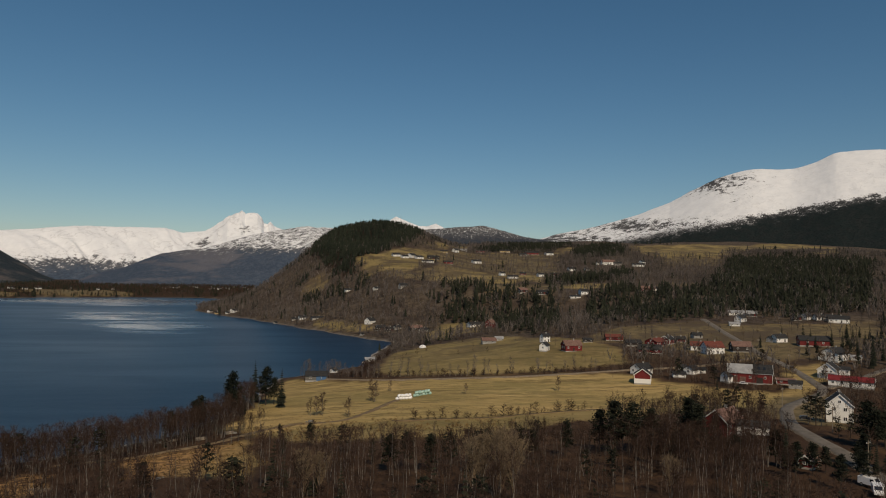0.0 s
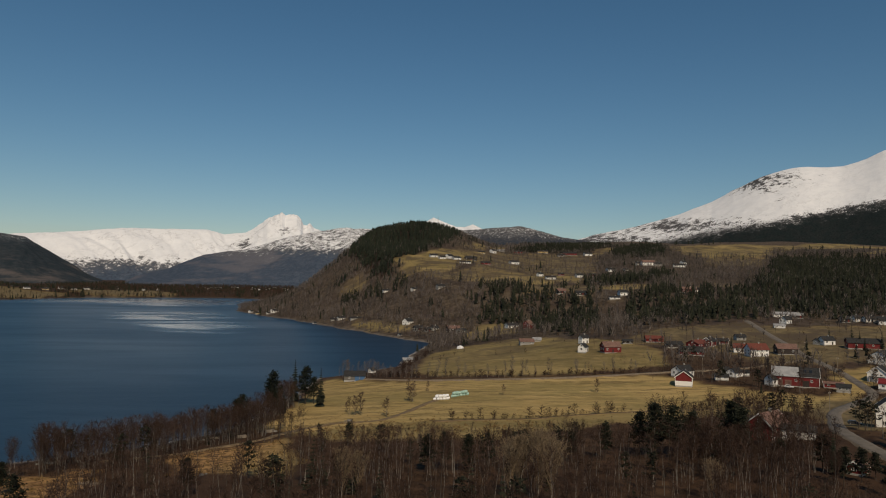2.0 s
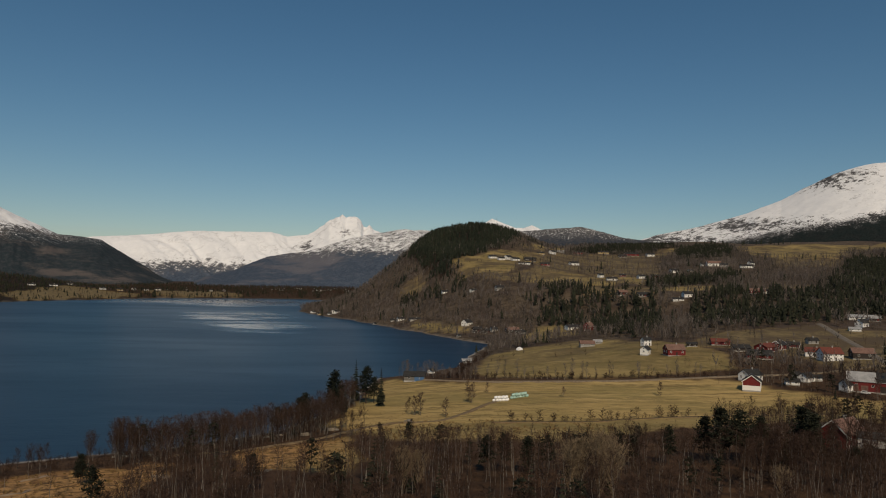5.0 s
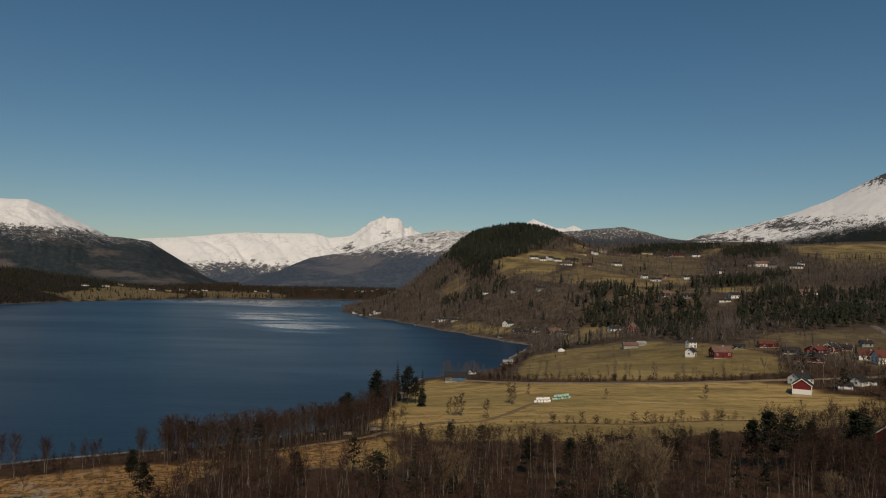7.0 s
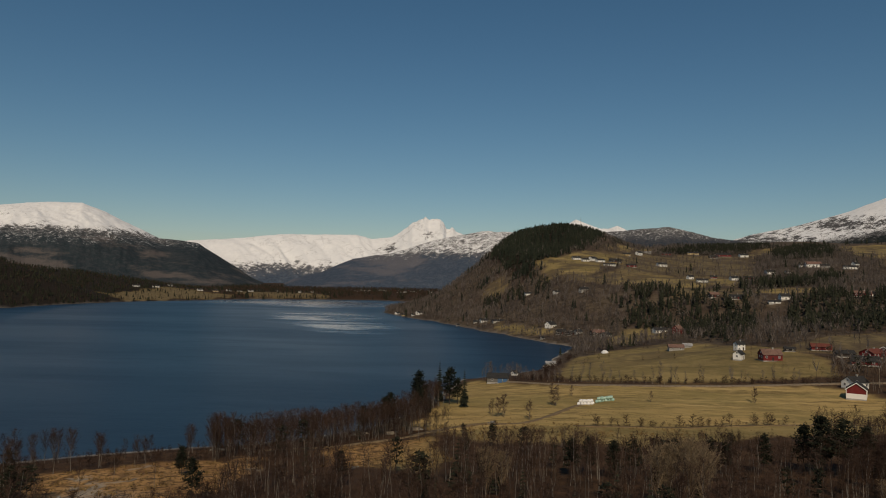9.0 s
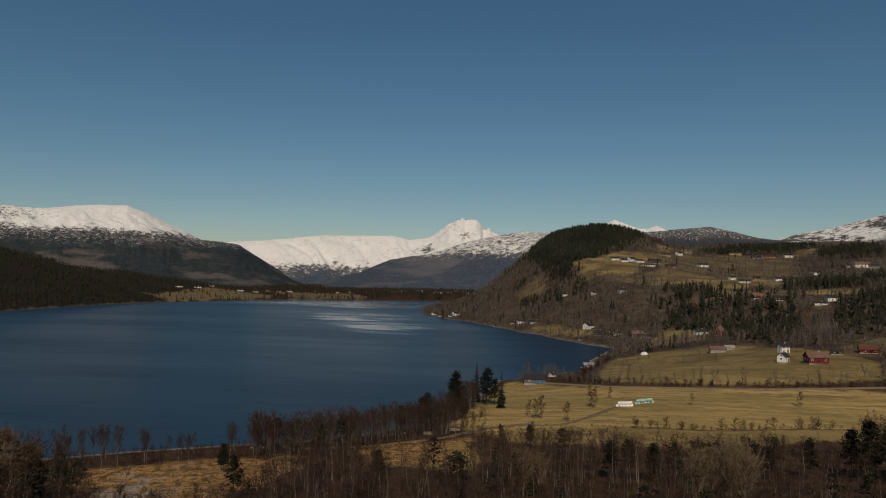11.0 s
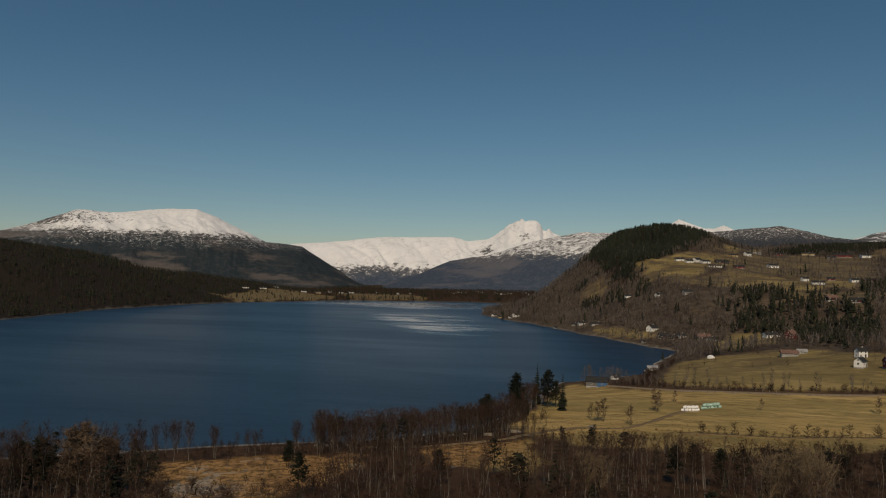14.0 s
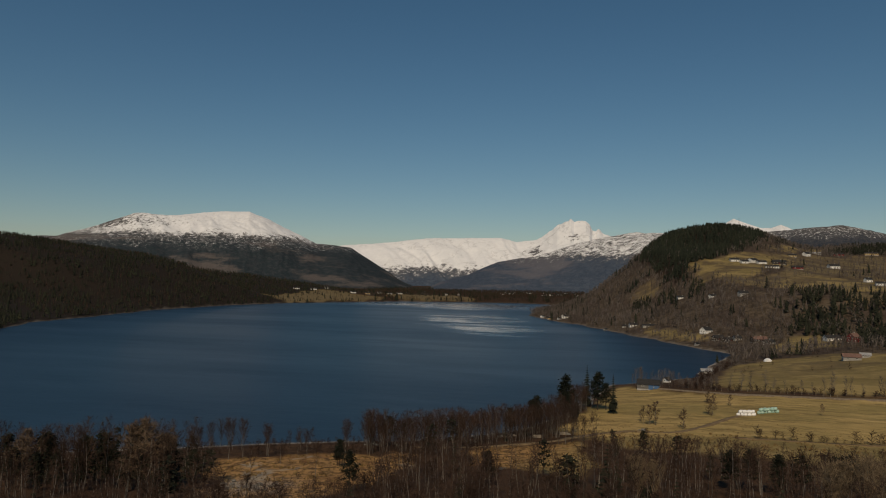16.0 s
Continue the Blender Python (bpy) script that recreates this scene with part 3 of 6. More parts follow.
def build_mountain(name, crest, foot, back, material, label, rough, seed, steps=260, rows=90, gully=0.5, slant=0.8, crag=5.0, bend=0.88, soften=5, gain=0.58, ribs=26, lumps=0.8):
    """A range along a crest of (bearing, metres away, metres high) rows; its slopes fall by `foot` metres towards the valley."""
    c = np.array(crest, float)
    u = np.linspace(0, 1, steps)
    w = np.linspace(0, 1, len(c))
    az, dist, top = (np.interp(u, w, c[:, i]) for i in range(3))
    ker = np.hanning(soften) / np.hanning(soften).sum()
    top = np.convolve(np.pad(top, soften // 2, "edge"), ker, "valid")
    v = np.concatenate([np.linspace(1, 0, rows) ** 1.3 * -1.0, np.linspace(0, 1, 24)[1:]])   # -1 at the foot, 0 on the crest, 1 behind
    U, Vv = np.meshgrid(u, v, indexing="ij")
    D = dist[:, None] + np.where(Vv < 0, Vv * foot, Vv * back)
    A = np.radians(az)[:, None] + 0 * Vv
    fall = np.where(Vv < 0, 1 - np.abs(Vv) ** (1 / bend), 1 - np.abs(Vv) ** 1.5)
    x, y = D * np.sin(A), D * np.cos(A)
    warp = ridge_noise(x / 900, y / 900, seed + 50, 3)
    n1 = ridge_noise(A * ribs + Vv * slant + warp * 0.9, Vv * 0.9 + warp, seed, 6, gain)
    n2 = ridge_noise(x / 520 + warp * 0.4, y / 520, seed + 31, 7, gain)
    edge = np.sin(np.pi * np.clip(-Vv, 0, 1)) ** 0.7
    z = top[:, None] * fall + rough * ((n1 - 0.45) * gully + (n2 - 0.45) * lumps) * (0.12 + edge) * np.clip(top[:, None] / 300, 0.3, 1.2)
    jag = np.array([noise.fractal((k * 0.06, seed, 0.0), 0.9, 2.0, 6) for k in range(steps)])
    z = z + (jag * crag)[:, None] * np.exp(-(Vv / 0.06) ** 2)
    z = np.where(np.abs(Vv) > 0.97, -20, z)
    i = np.arange(U.size).reshape(U.shape)
    f = np.stack([i[:-1, :-1], i[1:, :-1], i[1:, 1:], i[:-1, 1:]], -1).reshape(-1, 4)
    ob = solid(name, np.stack([x, y, z], -1).reshape(-1, 3), f, material, None, True)
    return tagged(ob, label, "mountain", kind="structure")


def high(el, dist):
    return EYE_Z + dist * math.tan(radians(el))


def crest(dist, *rows):
    """Crest rows from bearings and the angles at which the summits stand above the eye's level."""
    return [(a, dist, high(e, dist)) for a, e in rows]
# distance haze is put into the blue of this range's wood and bare
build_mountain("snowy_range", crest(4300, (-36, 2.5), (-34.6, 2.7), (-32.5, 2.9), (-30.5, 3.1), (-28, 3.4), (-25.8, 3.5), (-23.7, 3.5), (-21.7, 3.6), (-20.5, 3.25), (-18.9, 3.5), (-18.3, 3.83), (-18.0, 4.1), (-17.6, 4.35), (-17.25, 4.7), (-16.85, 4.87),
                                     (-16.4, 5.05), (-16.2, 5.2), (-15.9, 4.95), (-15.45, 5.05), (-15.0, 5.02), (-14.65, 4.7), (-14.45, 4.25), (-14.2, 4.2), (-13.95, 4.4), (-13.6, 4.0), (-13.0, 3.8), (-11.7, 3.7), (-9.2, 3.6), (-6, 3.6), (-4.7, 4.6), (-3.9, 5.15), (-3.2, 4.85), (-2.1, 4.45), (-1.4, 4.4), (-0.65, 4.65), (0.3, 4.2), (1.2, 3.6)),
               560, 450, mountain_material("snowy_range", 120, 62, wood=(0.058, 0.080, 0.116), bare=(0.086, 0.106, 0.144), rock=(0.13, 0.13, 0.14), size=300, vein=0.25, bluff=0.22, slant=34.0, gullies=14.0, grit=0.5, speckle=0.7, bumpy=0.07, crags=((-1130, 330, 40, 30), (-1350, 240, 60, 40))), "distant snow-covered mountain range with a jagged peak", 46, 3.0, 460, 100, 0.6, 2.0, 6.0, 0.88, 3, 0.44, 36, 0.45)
# wood, bare and heath here are blued with painted aerial haze
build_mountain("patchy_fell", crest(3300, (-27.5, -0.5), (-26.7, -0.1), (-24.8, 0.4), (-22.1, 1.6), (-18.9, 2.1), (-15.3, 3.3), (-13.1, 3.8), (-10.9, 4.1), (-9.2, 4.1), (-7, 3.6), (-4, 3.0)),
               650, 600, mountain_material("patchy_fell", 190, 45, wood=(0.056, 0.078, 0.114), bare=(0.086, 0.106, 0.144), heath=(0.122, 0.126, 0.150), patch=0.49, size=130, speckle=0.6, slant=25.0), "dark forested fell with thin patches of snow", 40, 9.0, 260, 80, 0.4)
build_mountain("rounded_snow_fell", crest(3900, (-66, 2.0), (-62, 2.2), (-57.7, 2.5), (-55.6, 2.7), (-53.1, 3.5), (-50.5, 4.6), (-48.1, 4.5), (-45.6, 4.9), (-43.8, 5.05), (-42.2, 5.1), (-40.5, 4.5),
                                          (-38.7, 3.6), (-36.9, 2.8), (-34.1, 2.5), (-32.3, 1.4), (-29.9, -0.1), (-28, -0.9)),
               900, 800, mountain_material("rounded_snow_fell", 262, 42, wood=(0.028, 0.040, 0.048), bare=(0.050, 0.057, 0.066), heath=(0.112, 0.100, 0.097), bumpy=0.10, size=130, speckle=1.7, vein=0.2, crags=((-3060, 320, 300, 80),)), "rounded fell with a snow cap above dark forest", 42, 15.0, 300, 80, 0.3, 0.8, 4.0)
build_mountain("snow_shoulder", crest(3600, (7, 3.2), (9.2, 3.9), (12.2, 4.5), (15.7, 5.5), (18.0, 6.4), (19.5, 7.2), (21.5, 8.2), (23.9, 8.8), (26.6, 8.6), (28.1, 9.0), (29.5, 9.7), (31.2, 9.7), (34, 9.5), (38, 9.8), (44, 9.0)),
               900, 900, mountain_material("snow_shoulder", 212, 30, wood=(0.016, 0.023, 0.024), bare=(0.022, 0.026, 0.027), size=210, speckle=0.7, tilt=0.195, x0=590.0, vein=0.12, bluff=0.36, slant=-38.0, crags=((1270, 560, 170, 90), (560, 270, 330, 90), (900, 330, 260, 60))), "broad snowy mountain shoulder above a dark forest belt", 20, 21.0, 300, 90, 0.06, 0.8, 3.0, 0.88, 25, 0.5)
build_mountain("low_forest_hill", crest(2900, (-4, 3.2), (-1.6, 4.1), (0.7, 4.3), (3.0, 4.5), (4.9, 4.2), (6.3, 3.7), (9, 3.3), (12, 3.0)),
               450, 500, mountain_material("low_forest_hill", 262, 35, patch=0.565, size=70, speckle=0.3), "low dark hill with a dusting of snow patches", 30, 27.0, 160, 50)
# ---- houses ----
YARDS = []


def gable_walls(L, W, h, rise, z0=-0.6):
    """Walls of a gabled house, closed at the top under the roof."""
    bm = bmesh.new()
    x, y = L / 2, W / 2
    lo = [bm.verts.new(p) for p in ((-x, -y, z0), (x, -y, z0), (x, y, z0), (-x, y, z0))]
    hi = [bm.verts.new(p) for p in ((-x, -y, h), (x, -y, h), (x, y, h), (-x, y, h))]
    ra, rb = bm.verts.new((-x, 0, h + rise)), bm.verts.new((x, 0, h + rise))
    for q in ((lo[0], lo[1], hi[1], hi[0]), (lo[2], lo[3], hi[3], hi[2]), (lo[1], lo[2], hi[2], rb, hi[1]), (lo[3], lo[0], hi[0], ra, hi[3]),
              (hi[0], hi[1], rb, ra), (hi[2], hi[3], ra, rb), (lo[3], lo[2], lo[1], lo[0])):
        bm.faces.new(q)
    return bm


def gable_roof(L, W, h, rise, over=0.45, thick=0.18):
    """Two slabs that meet at the ridge and overhang the walls."""
    bm = bmesh.new()
    x, y = L / 2 + over, W / 2 + over
    drop = rise * over / (W / 2)
    sec = [(-y, h - drop + 0.03), (0, h + rise + 0.03), (y, h - drop + 0.03), (y, h - drop + 0.03 + thick), (0, h + rise + 0.06 + thick), (-y, h - drop + 0.03 + thick)]
    a = [bm.verts.new((-x, p, z)) for p, z in sec]
    b = [bm.verts.new((x, p, z)) for p, z in sec]
    for i in range(6):
        j = (i + 1) % 6
        bm.faces.new((a[i], b[i], b[j], a[j]))
    for v in (a, b):
        bm.faces.new((v[0], v[1], v[4], v[5]))
        bm.faces.new((v[1], v[2], v[3], v[4]))
    bmesh.ops.recalc_face_normals(bm, faces=bm.faces)
    return bm


def framed(w, h, d=0.10, t=0.09):
    """A window frame with a middle post, standing in the xz plane, looking to -y."""
    bm = bmesh.new()
    box(bm, -w / 2, w / 2, -d, 0.02, h / 2 - t, h / 2)
    box(bm, -w / 2, w / 2, -d, 0.02, -h / 2, -h / 2 + t)
    box(bm, -w / 2, -w / 2 + t, -d, 0.02, -h / 2 + t, h / 2 - t)
    box(bm, w / 2 - t, w / 2, -d, 0.02, -h / 2 + t, h / 2 - t)
    box(bm, -t / 2, t / 2, -d * 0.9, 0.02, -h / 2 + t, h / 2 - t)
    return bm


PATTERN = {}


def window(parent, w, h, spot, frame_material=None):
    """A window: a white frame with a glass pane in it. Repeats share their meshes."""
    key = (round(w, 1), round(h, 1), (frame_material or TRIM).name)
    if key not in PATTERN:
        f = part("window", framed(*key[:2]), frame_material or TRIM, parent, spot=spot)
        g = part("pane", boxed(-key[0] / 2 + 0.05, key[0] / 2 - 0.05, -0.045, 0.0, -key[1] / 2 + 0.05, key[1] / 2 - 0.05), GLASS, f)
        PATTERN[key] = f, g
        return f
    f0, g0 = PATTERN[key]
    f = again(f0, parent, spot)
    again(g0, f, Matrix.Identity(4))
    return f


def house(label, x, y, turn, L, W, h, rise, wall, roof, long_win=3, gable_win=2, floors=1, chimney=True, base=None, door=True, category="house",
          name="house", band=None, corner=None, frame_mat=None, sink=0.0):
    """A gabled house. turn: the bearing of its ridge. band: (height, material) of a lower storey in another colour."""
    z = min(ground_at(x + dx, y + dy) for dx in (-W / 3, 0, W / 3) for dy in (-W / 3, 0, W / 3)) - sink
    e = empty(name, pose(x, y, z + 0.15, 0, 0, 90 - turn), label, category)
    YARDS.append((x, y, 0.5 * max(L, W) + 2.5))
    if y > 640:                                # an open garden below each house of the slopes
        for step in (9, 18):
            YARDS.append((x - step * x / math.hypot(x, y), y - step * y / math.hypot(x, y), 0.4 * max(L, W) + 2))
    part("wall", gable_walls(L, W, h, rise), wall, e)
    part("roof", gable_roof(L, W, h, rise), roof, e)
    part("foundation", boxed(-L / 2 - 0.05, L / 2 + 0.05, -W / 2 - 0.05, W / 2 + 0.05, -1.6, 0.35), CONCRETE, e)
    if band:
        part("lower_wall", boxed(-L / 2 - 0.04, L / 2 + 0.04, -W / 2 - 0.04, W / 2 + 0.04, 0.3, band[0]), band[1], e)
    if corner:
        for sx in (-1, 1):
            for sy in (-1, 1):
                part("corner_board", boxed(sx * (L / 2) - 0.11, sx * (L / 2) + 0.11, sy * W / 2 - 0.11, sy * W / 2 + 0.11, 0.3, h - 0.05), corner, e)
        for sx in (-1, 1):
            bm = bmesh.new()
            for sy in (-1, 1):
                p = [(sx * (L / 2 + 0.47), sy * (W / 2 + 0.5), h - rise * 0.5 / (W / 2) + 0.02), (sx * (L / 2 + 0.47), 0, h + rise + 0.02)]
                vs = [bm.verts.new((p[i][0] + dx, p[i][1], p[i][2] + dz)) for i in (0, 1) for dx in (-0.03, 0.05) for dz in (-0.18, 0.24)]
                bmesh.ops.convex_hull(bm, input=vs)
            part("bargeboard", bm, corner, e)
    gap = (h - 0.5) / floors
    for k in range(floors):
        zc = 0.55 + gap * (k + 0.55)
        wh = min(1.3, gap * 0.5)
        for sy, r in ((-1, 0), (1, 180)):
            for i in range(long_win):
                xc = L * ((i + 0.5) / long_win - 0.5)
                if door and k == 0 and i == long_win // 2 and sy < 0:
                    part("door", boxed(xc - 0.5, xc + 0.5, -W / 2 - 0.09, -W / 2 + 0.02, 0.3, 2.35), DARK if wall is not DARK else RED, e)
                    continue
                window(e, 1.2, wh, pose(xc, sy * W / 2, zc, 0, 0, r), frame_mat)
        for sx, r in ((1, 90), (-1, -90)):
            for i in range(gable_win):
                window(e, 1.2, wh, pose(sx * L / 2, W * ((i + 0.5) / gable_win - 0.5) * 0.85, zc, 0, 0, r), frame_mat)
    if gable_win and rise > 1.9:
        for sx, r in ((1, 90), (-1, -90)):
            window(e, 1.0, 1.0, pose(sx * L / 2, 0, h + rise * 0.33, 0, 0, r), frame_mat)
    if chimney:
        bm = boxed(L * 0.12 - 0.35, L * 0.12 + 0.35, -0.35, 0.35, h + rise * 0.5, h + rise + 0.9)
        box(bm, L * 0.12 - 0.43, L * 0.12 + 0.43, -0.43, 0.43, h + rise + 0.9, h + rise + 1.02)
        part("chimney", bm, CONCRETE, e)
    return e


house("white-painted wooden garage with dark slate roof among farm fields", 139, 389, 45, 7.7, 5.7, 2.7, 2.0, WHITE, SLATE, 2, 1, 1, False, door=False, category="garage", name="garage")
house("white-painted wooden shed with dark slate roof among farm fields", 129, 380, 99, 6.5, 4.3, 1.9, 1.2, WHITE, SLATE, 2, 1, 1, False, door=False, category="shed", name="shed")
house("dark-stained wooden shed with dark slate roof among farm fields", 136, 395, 49, 5.5, 4.1, 2.4, 1.7, DARK, SLATE, 1, 1, 1, False, door=False, category="shed", name="shed")
house("white-painted wooden shed with dark slate roof among farm fields", 146, 392, 100, 3.6, 3.0, 1.9, 1.1, WHITE, SLATE, 1, 1, 1, False, door=False, category="shed", name="shed")
house("white-painted wooden house with dark slate roof among farm fields", 111, 388, 56, 9.8, 7.3, 3.4, 2.5, WHITE, SLATE, 3, 2, 1, True, door=True, category="house", name="house")
house("white-painted wooden house with red tile roof among farm fields", 175, 452, 81, 12.0, 8.2, 4.6, 3.3, WHITE, TILE, 4, 2, 2, True, door=True, category="house", name="house")
house("white-painted wooden house with red tile roof among farm fields", 171, 465, 105, 10.5, 6.8, 3.3, 2.4, WHITE, TILE, 3, 2, 1, True, door=True, category="house", name="house")
house("low red wooden barn with a steep black roof among farm fields", 135, 454, 97, 14.5, 8.0, 2.4, 2.8, RED, SLATE, 2, 1, 1, False, door=False, category="barn", name="barn")
house("barn-red wooden house with a pinkish red tiled roof", 147, 481, 47, 12.2, 9.0, 3.1, 2.2, RED, TILE, 4, 2, 1, True, door=True, category="house", name="house")
house("barn-red wooden house with white corner boards and bargeboards", 158, 490, 38, 10.6, 7.4, 3.2, 2.3, RED, SLATE, 3, 2, 1, True, door=True, category="house", name="house", corner=TRIM)
house("small barn-red wooden house with white corner boards", 169, 497, 99, 7.7, 5.0, 2.2, 1.6, RED, SLATE, 2, 1, 1, True, door=True, category="house", name="house", corner=TRIM)
house("weathered grey wooden house with dark slate roof among farm fields", 187, 513, 80, 7.1, 4.6, 2.3, 1.7, GREY, SLATE, 2, 1, 1, True, door=True, category="house", name="house")
house("dark-stained wooden barn with dark slate roof among farm fields", 131, 479, 85, 10.5, 6.8, 2.3, 1.7, DARK, SLATE, 2, 1, 1, False, door=False, category="barn", name="barn")
house("dark-stained wooden barn with brown roof among farm fields", 196, 459, 93, 12.2, 7.9, 3.8, 2.7, DARK, RUST, 2, 1, 1, False, door=False, category="barn", name="barn")
house("small white wooden shed with a dark roof beside a red barn", 151, 368, 62, 6.7, 5.0, 3.4, 2.1, WHITE, SLATE, 2, 1, 1, False, door=False, category="shed", name="shed")
house("white-painted wooden house with dark slate roof among farm fields", 239, 426, 54, 15.5, 11.5, 4.6, 3.3, WHITE, SLATE, 5, 2, 2, True, door=True, category="house", name="house")
house("barn-red wooden barn with dark slate roof among farm fields", 253, 476, 103, 19.3, 9.0, 3.8, 2.8, RED, SLATE, 2, 1, 1, False, door=False, category="barn", name="barn")
house("white-painted wooden house with dark slate roof among farm fields", 238, 493, 76, 8.9, 5.8, 3.4, 2.4, WHITE, SLATE, 2, 2, 1, True, door=True, category="house", name="house")
house("weathered grey wooden house with dark slate roof among farm fields", 234, 496, 55, 6.1, 4.5, 2.3, 1.7, GREY, SLATE, 2, 1, 1, True, door=True, category="house", name="house")
house("white-painted wooden shed with pale zinc roof among farm fields", 251, 424, 111, 5.6, 3.7, 1.9, 1.1, WHITE, STEEL, 1, 1, 1, False, door=False, category="shed", name="shed")
house("white-painted wooden house with pale zinc roof among farm fields", 264, 620, 103, 18.6, 9.0, 2.5, 1.8, WHITE, STEEL, 5, 2, 1, True, door=True, category="house", name="house")
house("white-painted wooden house with dark slate roof among farm fields", 249, 583, 53, 8.3, 6.1, 3.6, 2.6, WHITE, SLATE, 2, 2, 1, True, door=True, category="house", name="house")
house("white-painted wooden shed with pale zinc roof among farm fields", 236, 564, 103, 7.9, 5.2, 1.9, 1.2, WHITE, STEEL, 2, 1, 1, False, door=False, category="shed", name="shed")
house("dark-stained wooden house with pale zinc roof among farm fields", 271, 612, 104, 8.7, 5.6, 2.5, 1.8, DARK, STEEL, 2, 2, 1, True, door=True, category="house", name="house")
house("white-painted wooden house with dark slate roof among farm fields", 306, 587, 58, 8.6, 6.4, 3.1, 2.3, WHITE, SLATE, 2, 2, 1, True, door=True, category="house", name="house")
house("white-painted wooden house with dark slate roof among farm fields", 316, 584, 88, 9.7, 6.3, 2.8, 2.0, WHITE, SLATE, 3, 2, 1, True, door=True, category="house", name="house")
house("weathered grey wooden house with dark slate roof among farm fields", 323, 581, 109, 11.9, 7.7, 2.8, 2.0, GREY, SLATE, 3, 2, 1, True, door=True, category="house", name="house")
house("white-painted wooden house with dark slate roof among farm fields", 324, 571, 115, 14.9, 9.0, 3.4, 2.5, WHITE, SLATE, 4, 2, 1, True, door=True, category="house", name="house")
house("dark-stained wooden house with dark slate roof among farm fields", 297, 586, 77, 7.5, 4.8, 2.8, 2.0, DARK, SLATE, 2, 1, 1, True, door=True, category="house", name="house")
house("white-painted wooden house with dark slate roof among farm fields", 74, 500, 58, 6.2, 4.0, 4.5, 1.7, WHITE, SLATE, 2, 1, 2, True, door=True, category="house", name="house")
house("white-painted wooden house with dark slate roof among farm fields", 68, 461, 28, 6.5, 4.8, 3.7, 2.0, WHITE, SLATE, 2, 1, 1, True, door=True, category="house", name="house")
house("barn-red wooden house with brown roof among farm fields", 85, 457, 76, 11.4, 7.4, 4.0, 2.9, RED, RUST, 3, 2, 1, True, door=True, category="house", name="house")
house("dark-stained wooden shed with dark slate roof among farm fields", 85, 476, 30, 6.3, 4.7, 2.3, 1.7, DARK, SLATE, 2, 1, 1, False, door=False, category="shed", name="shed")
house("barn-red wooden barn with a faded red roof among farm fields", 123, 500, 94, 11.7, 7.6, 2.4, 1.8, RED, TILE, 2, 1, 1, False, door=False, category="barn", name="barn")
house("dark-stained wooden shed with dark slate roof among farm fields", 103, 492, 92, 6.5, 4.2, 1.9, 1.1, DARK, SLATE, 2, 1, 1, False, door=False, category="shed", name="shed")
house("weathered grey wooden barn with brown roof among farm fields", 37, 546, 84, 10.7, 6.9, 2.6, 1.9, GREY, RUST, 2, 1, 1, False, door=False, category="barn", name="barn")
house("weathered grey wooden barn with pale zinc roof among farm fields", 46, 558, 85, 6.4, 4.1, 1.9, 1.3, GREY, STEEL, 2, 1, 1, False, door=False, category="barn", name="barn")
house("white-painted wooden house with dark slate roof among farm fields", 33, 717, 63, 12.8, 8.3, 3.0, 2.2, WHITE, SLATE, 4, 2, 1, True, door=True, category="house", name="house")
house("barn-red wooden house with brown roof among farm fields", 49, 702, 34, 9.2, 6.8, 5.1, 2.9, RED, RUST, 3, 2, 2, True, door=True, category="house", name="house")
house("weathered grey wooden boathouse with pale zinc roof beside the lake shore", -51, 502, 74, 6.6, 4.3, 1.9, 1.1, GREY, STEEL, 2, 1, 1, False, door=False, category="boathouse", name="boathouse")
house("white-painted wooden house with dark slate roof on the hillside", -80, 785, 34, 10.6, 7.9, 4.2, 3.1, WHITE, SLATE, 3, 2, 1, True, door=True, category="house", name="house")
house("dark-stained wooden house with dark slate roof on the hillside", -65, 748, 55, 9.8, 6.4, 3.2, 2.3, DARK, SLATE, 3, 2, 1, True, door=True, category="house", name="house")
house("dark-stained wooden house with dark slate roof among farm fields", -55, 741, 36, 9.8, 7.2, 2.5, 1.8, DARK, SLATE, 3, 2, 1, True, door=True, category="house", name="house")
house("weathered grey wooden house with dark slate roof on the hillside", -47, 743, 56, 7.3, 4.8, 2.9, 2.0, GREY, SLATE, 2, 1, 1, True, door=True, category="house", name="house")
house("dark-stained wooden house with brown roof among farm fields", -27, 729, 68, 13.0, 8.5, 3.4, 2.5, DARK, RUST, 4, 2, 1, True, door=True, category="house", name="house")
house("weathered grey wooden house with dark slate roof among farm fields", -18, 710, 39, 9.3, 6.9, 2.7, 1.9, GREY, SLATE, 3, 2, 1, True, door=True, category="house", name="house")
house("white-painted wooden boathouse with dark slate roof beside the lake shore", -64, 420, 31, 3.6, 3.0, 1.9, 1.2, WHITE, SLATE, 1, 1, 1, False, door=False, category="boathouse", name="boathouse")
house("white-painted wooden house with dark slate roof on the hillside", -176, 888, 59, 10.5, 6.8, 3.0, 2.2, WHITE, SLATE, 3, 2, 1, True, door=True, category="house", name="house")
house("weathered grey wooden house with dark slate roof on the hillside", -188, 896, 68, 7.5, 4.9, 2.2, 1.6, GREY, SLATE, 2, 1, 1, True, door=True, category="house", name="house")
house("weathered grey wooden house with dark slate roof on the hillside", -154, 868, 70, 14.7, 9.0, 2.1, 1.5, GREY, SLATE, 4, 2, 1, True, door=True, category="house", name="house")
house("white-painted wooden house with dark slate roof on the hillside", -322, 1084, 23, 12.3, 9.1, 3.6, 2.6, WHITE, SLATE, 4, 2, 1, True, door=True, category="house", name="house")
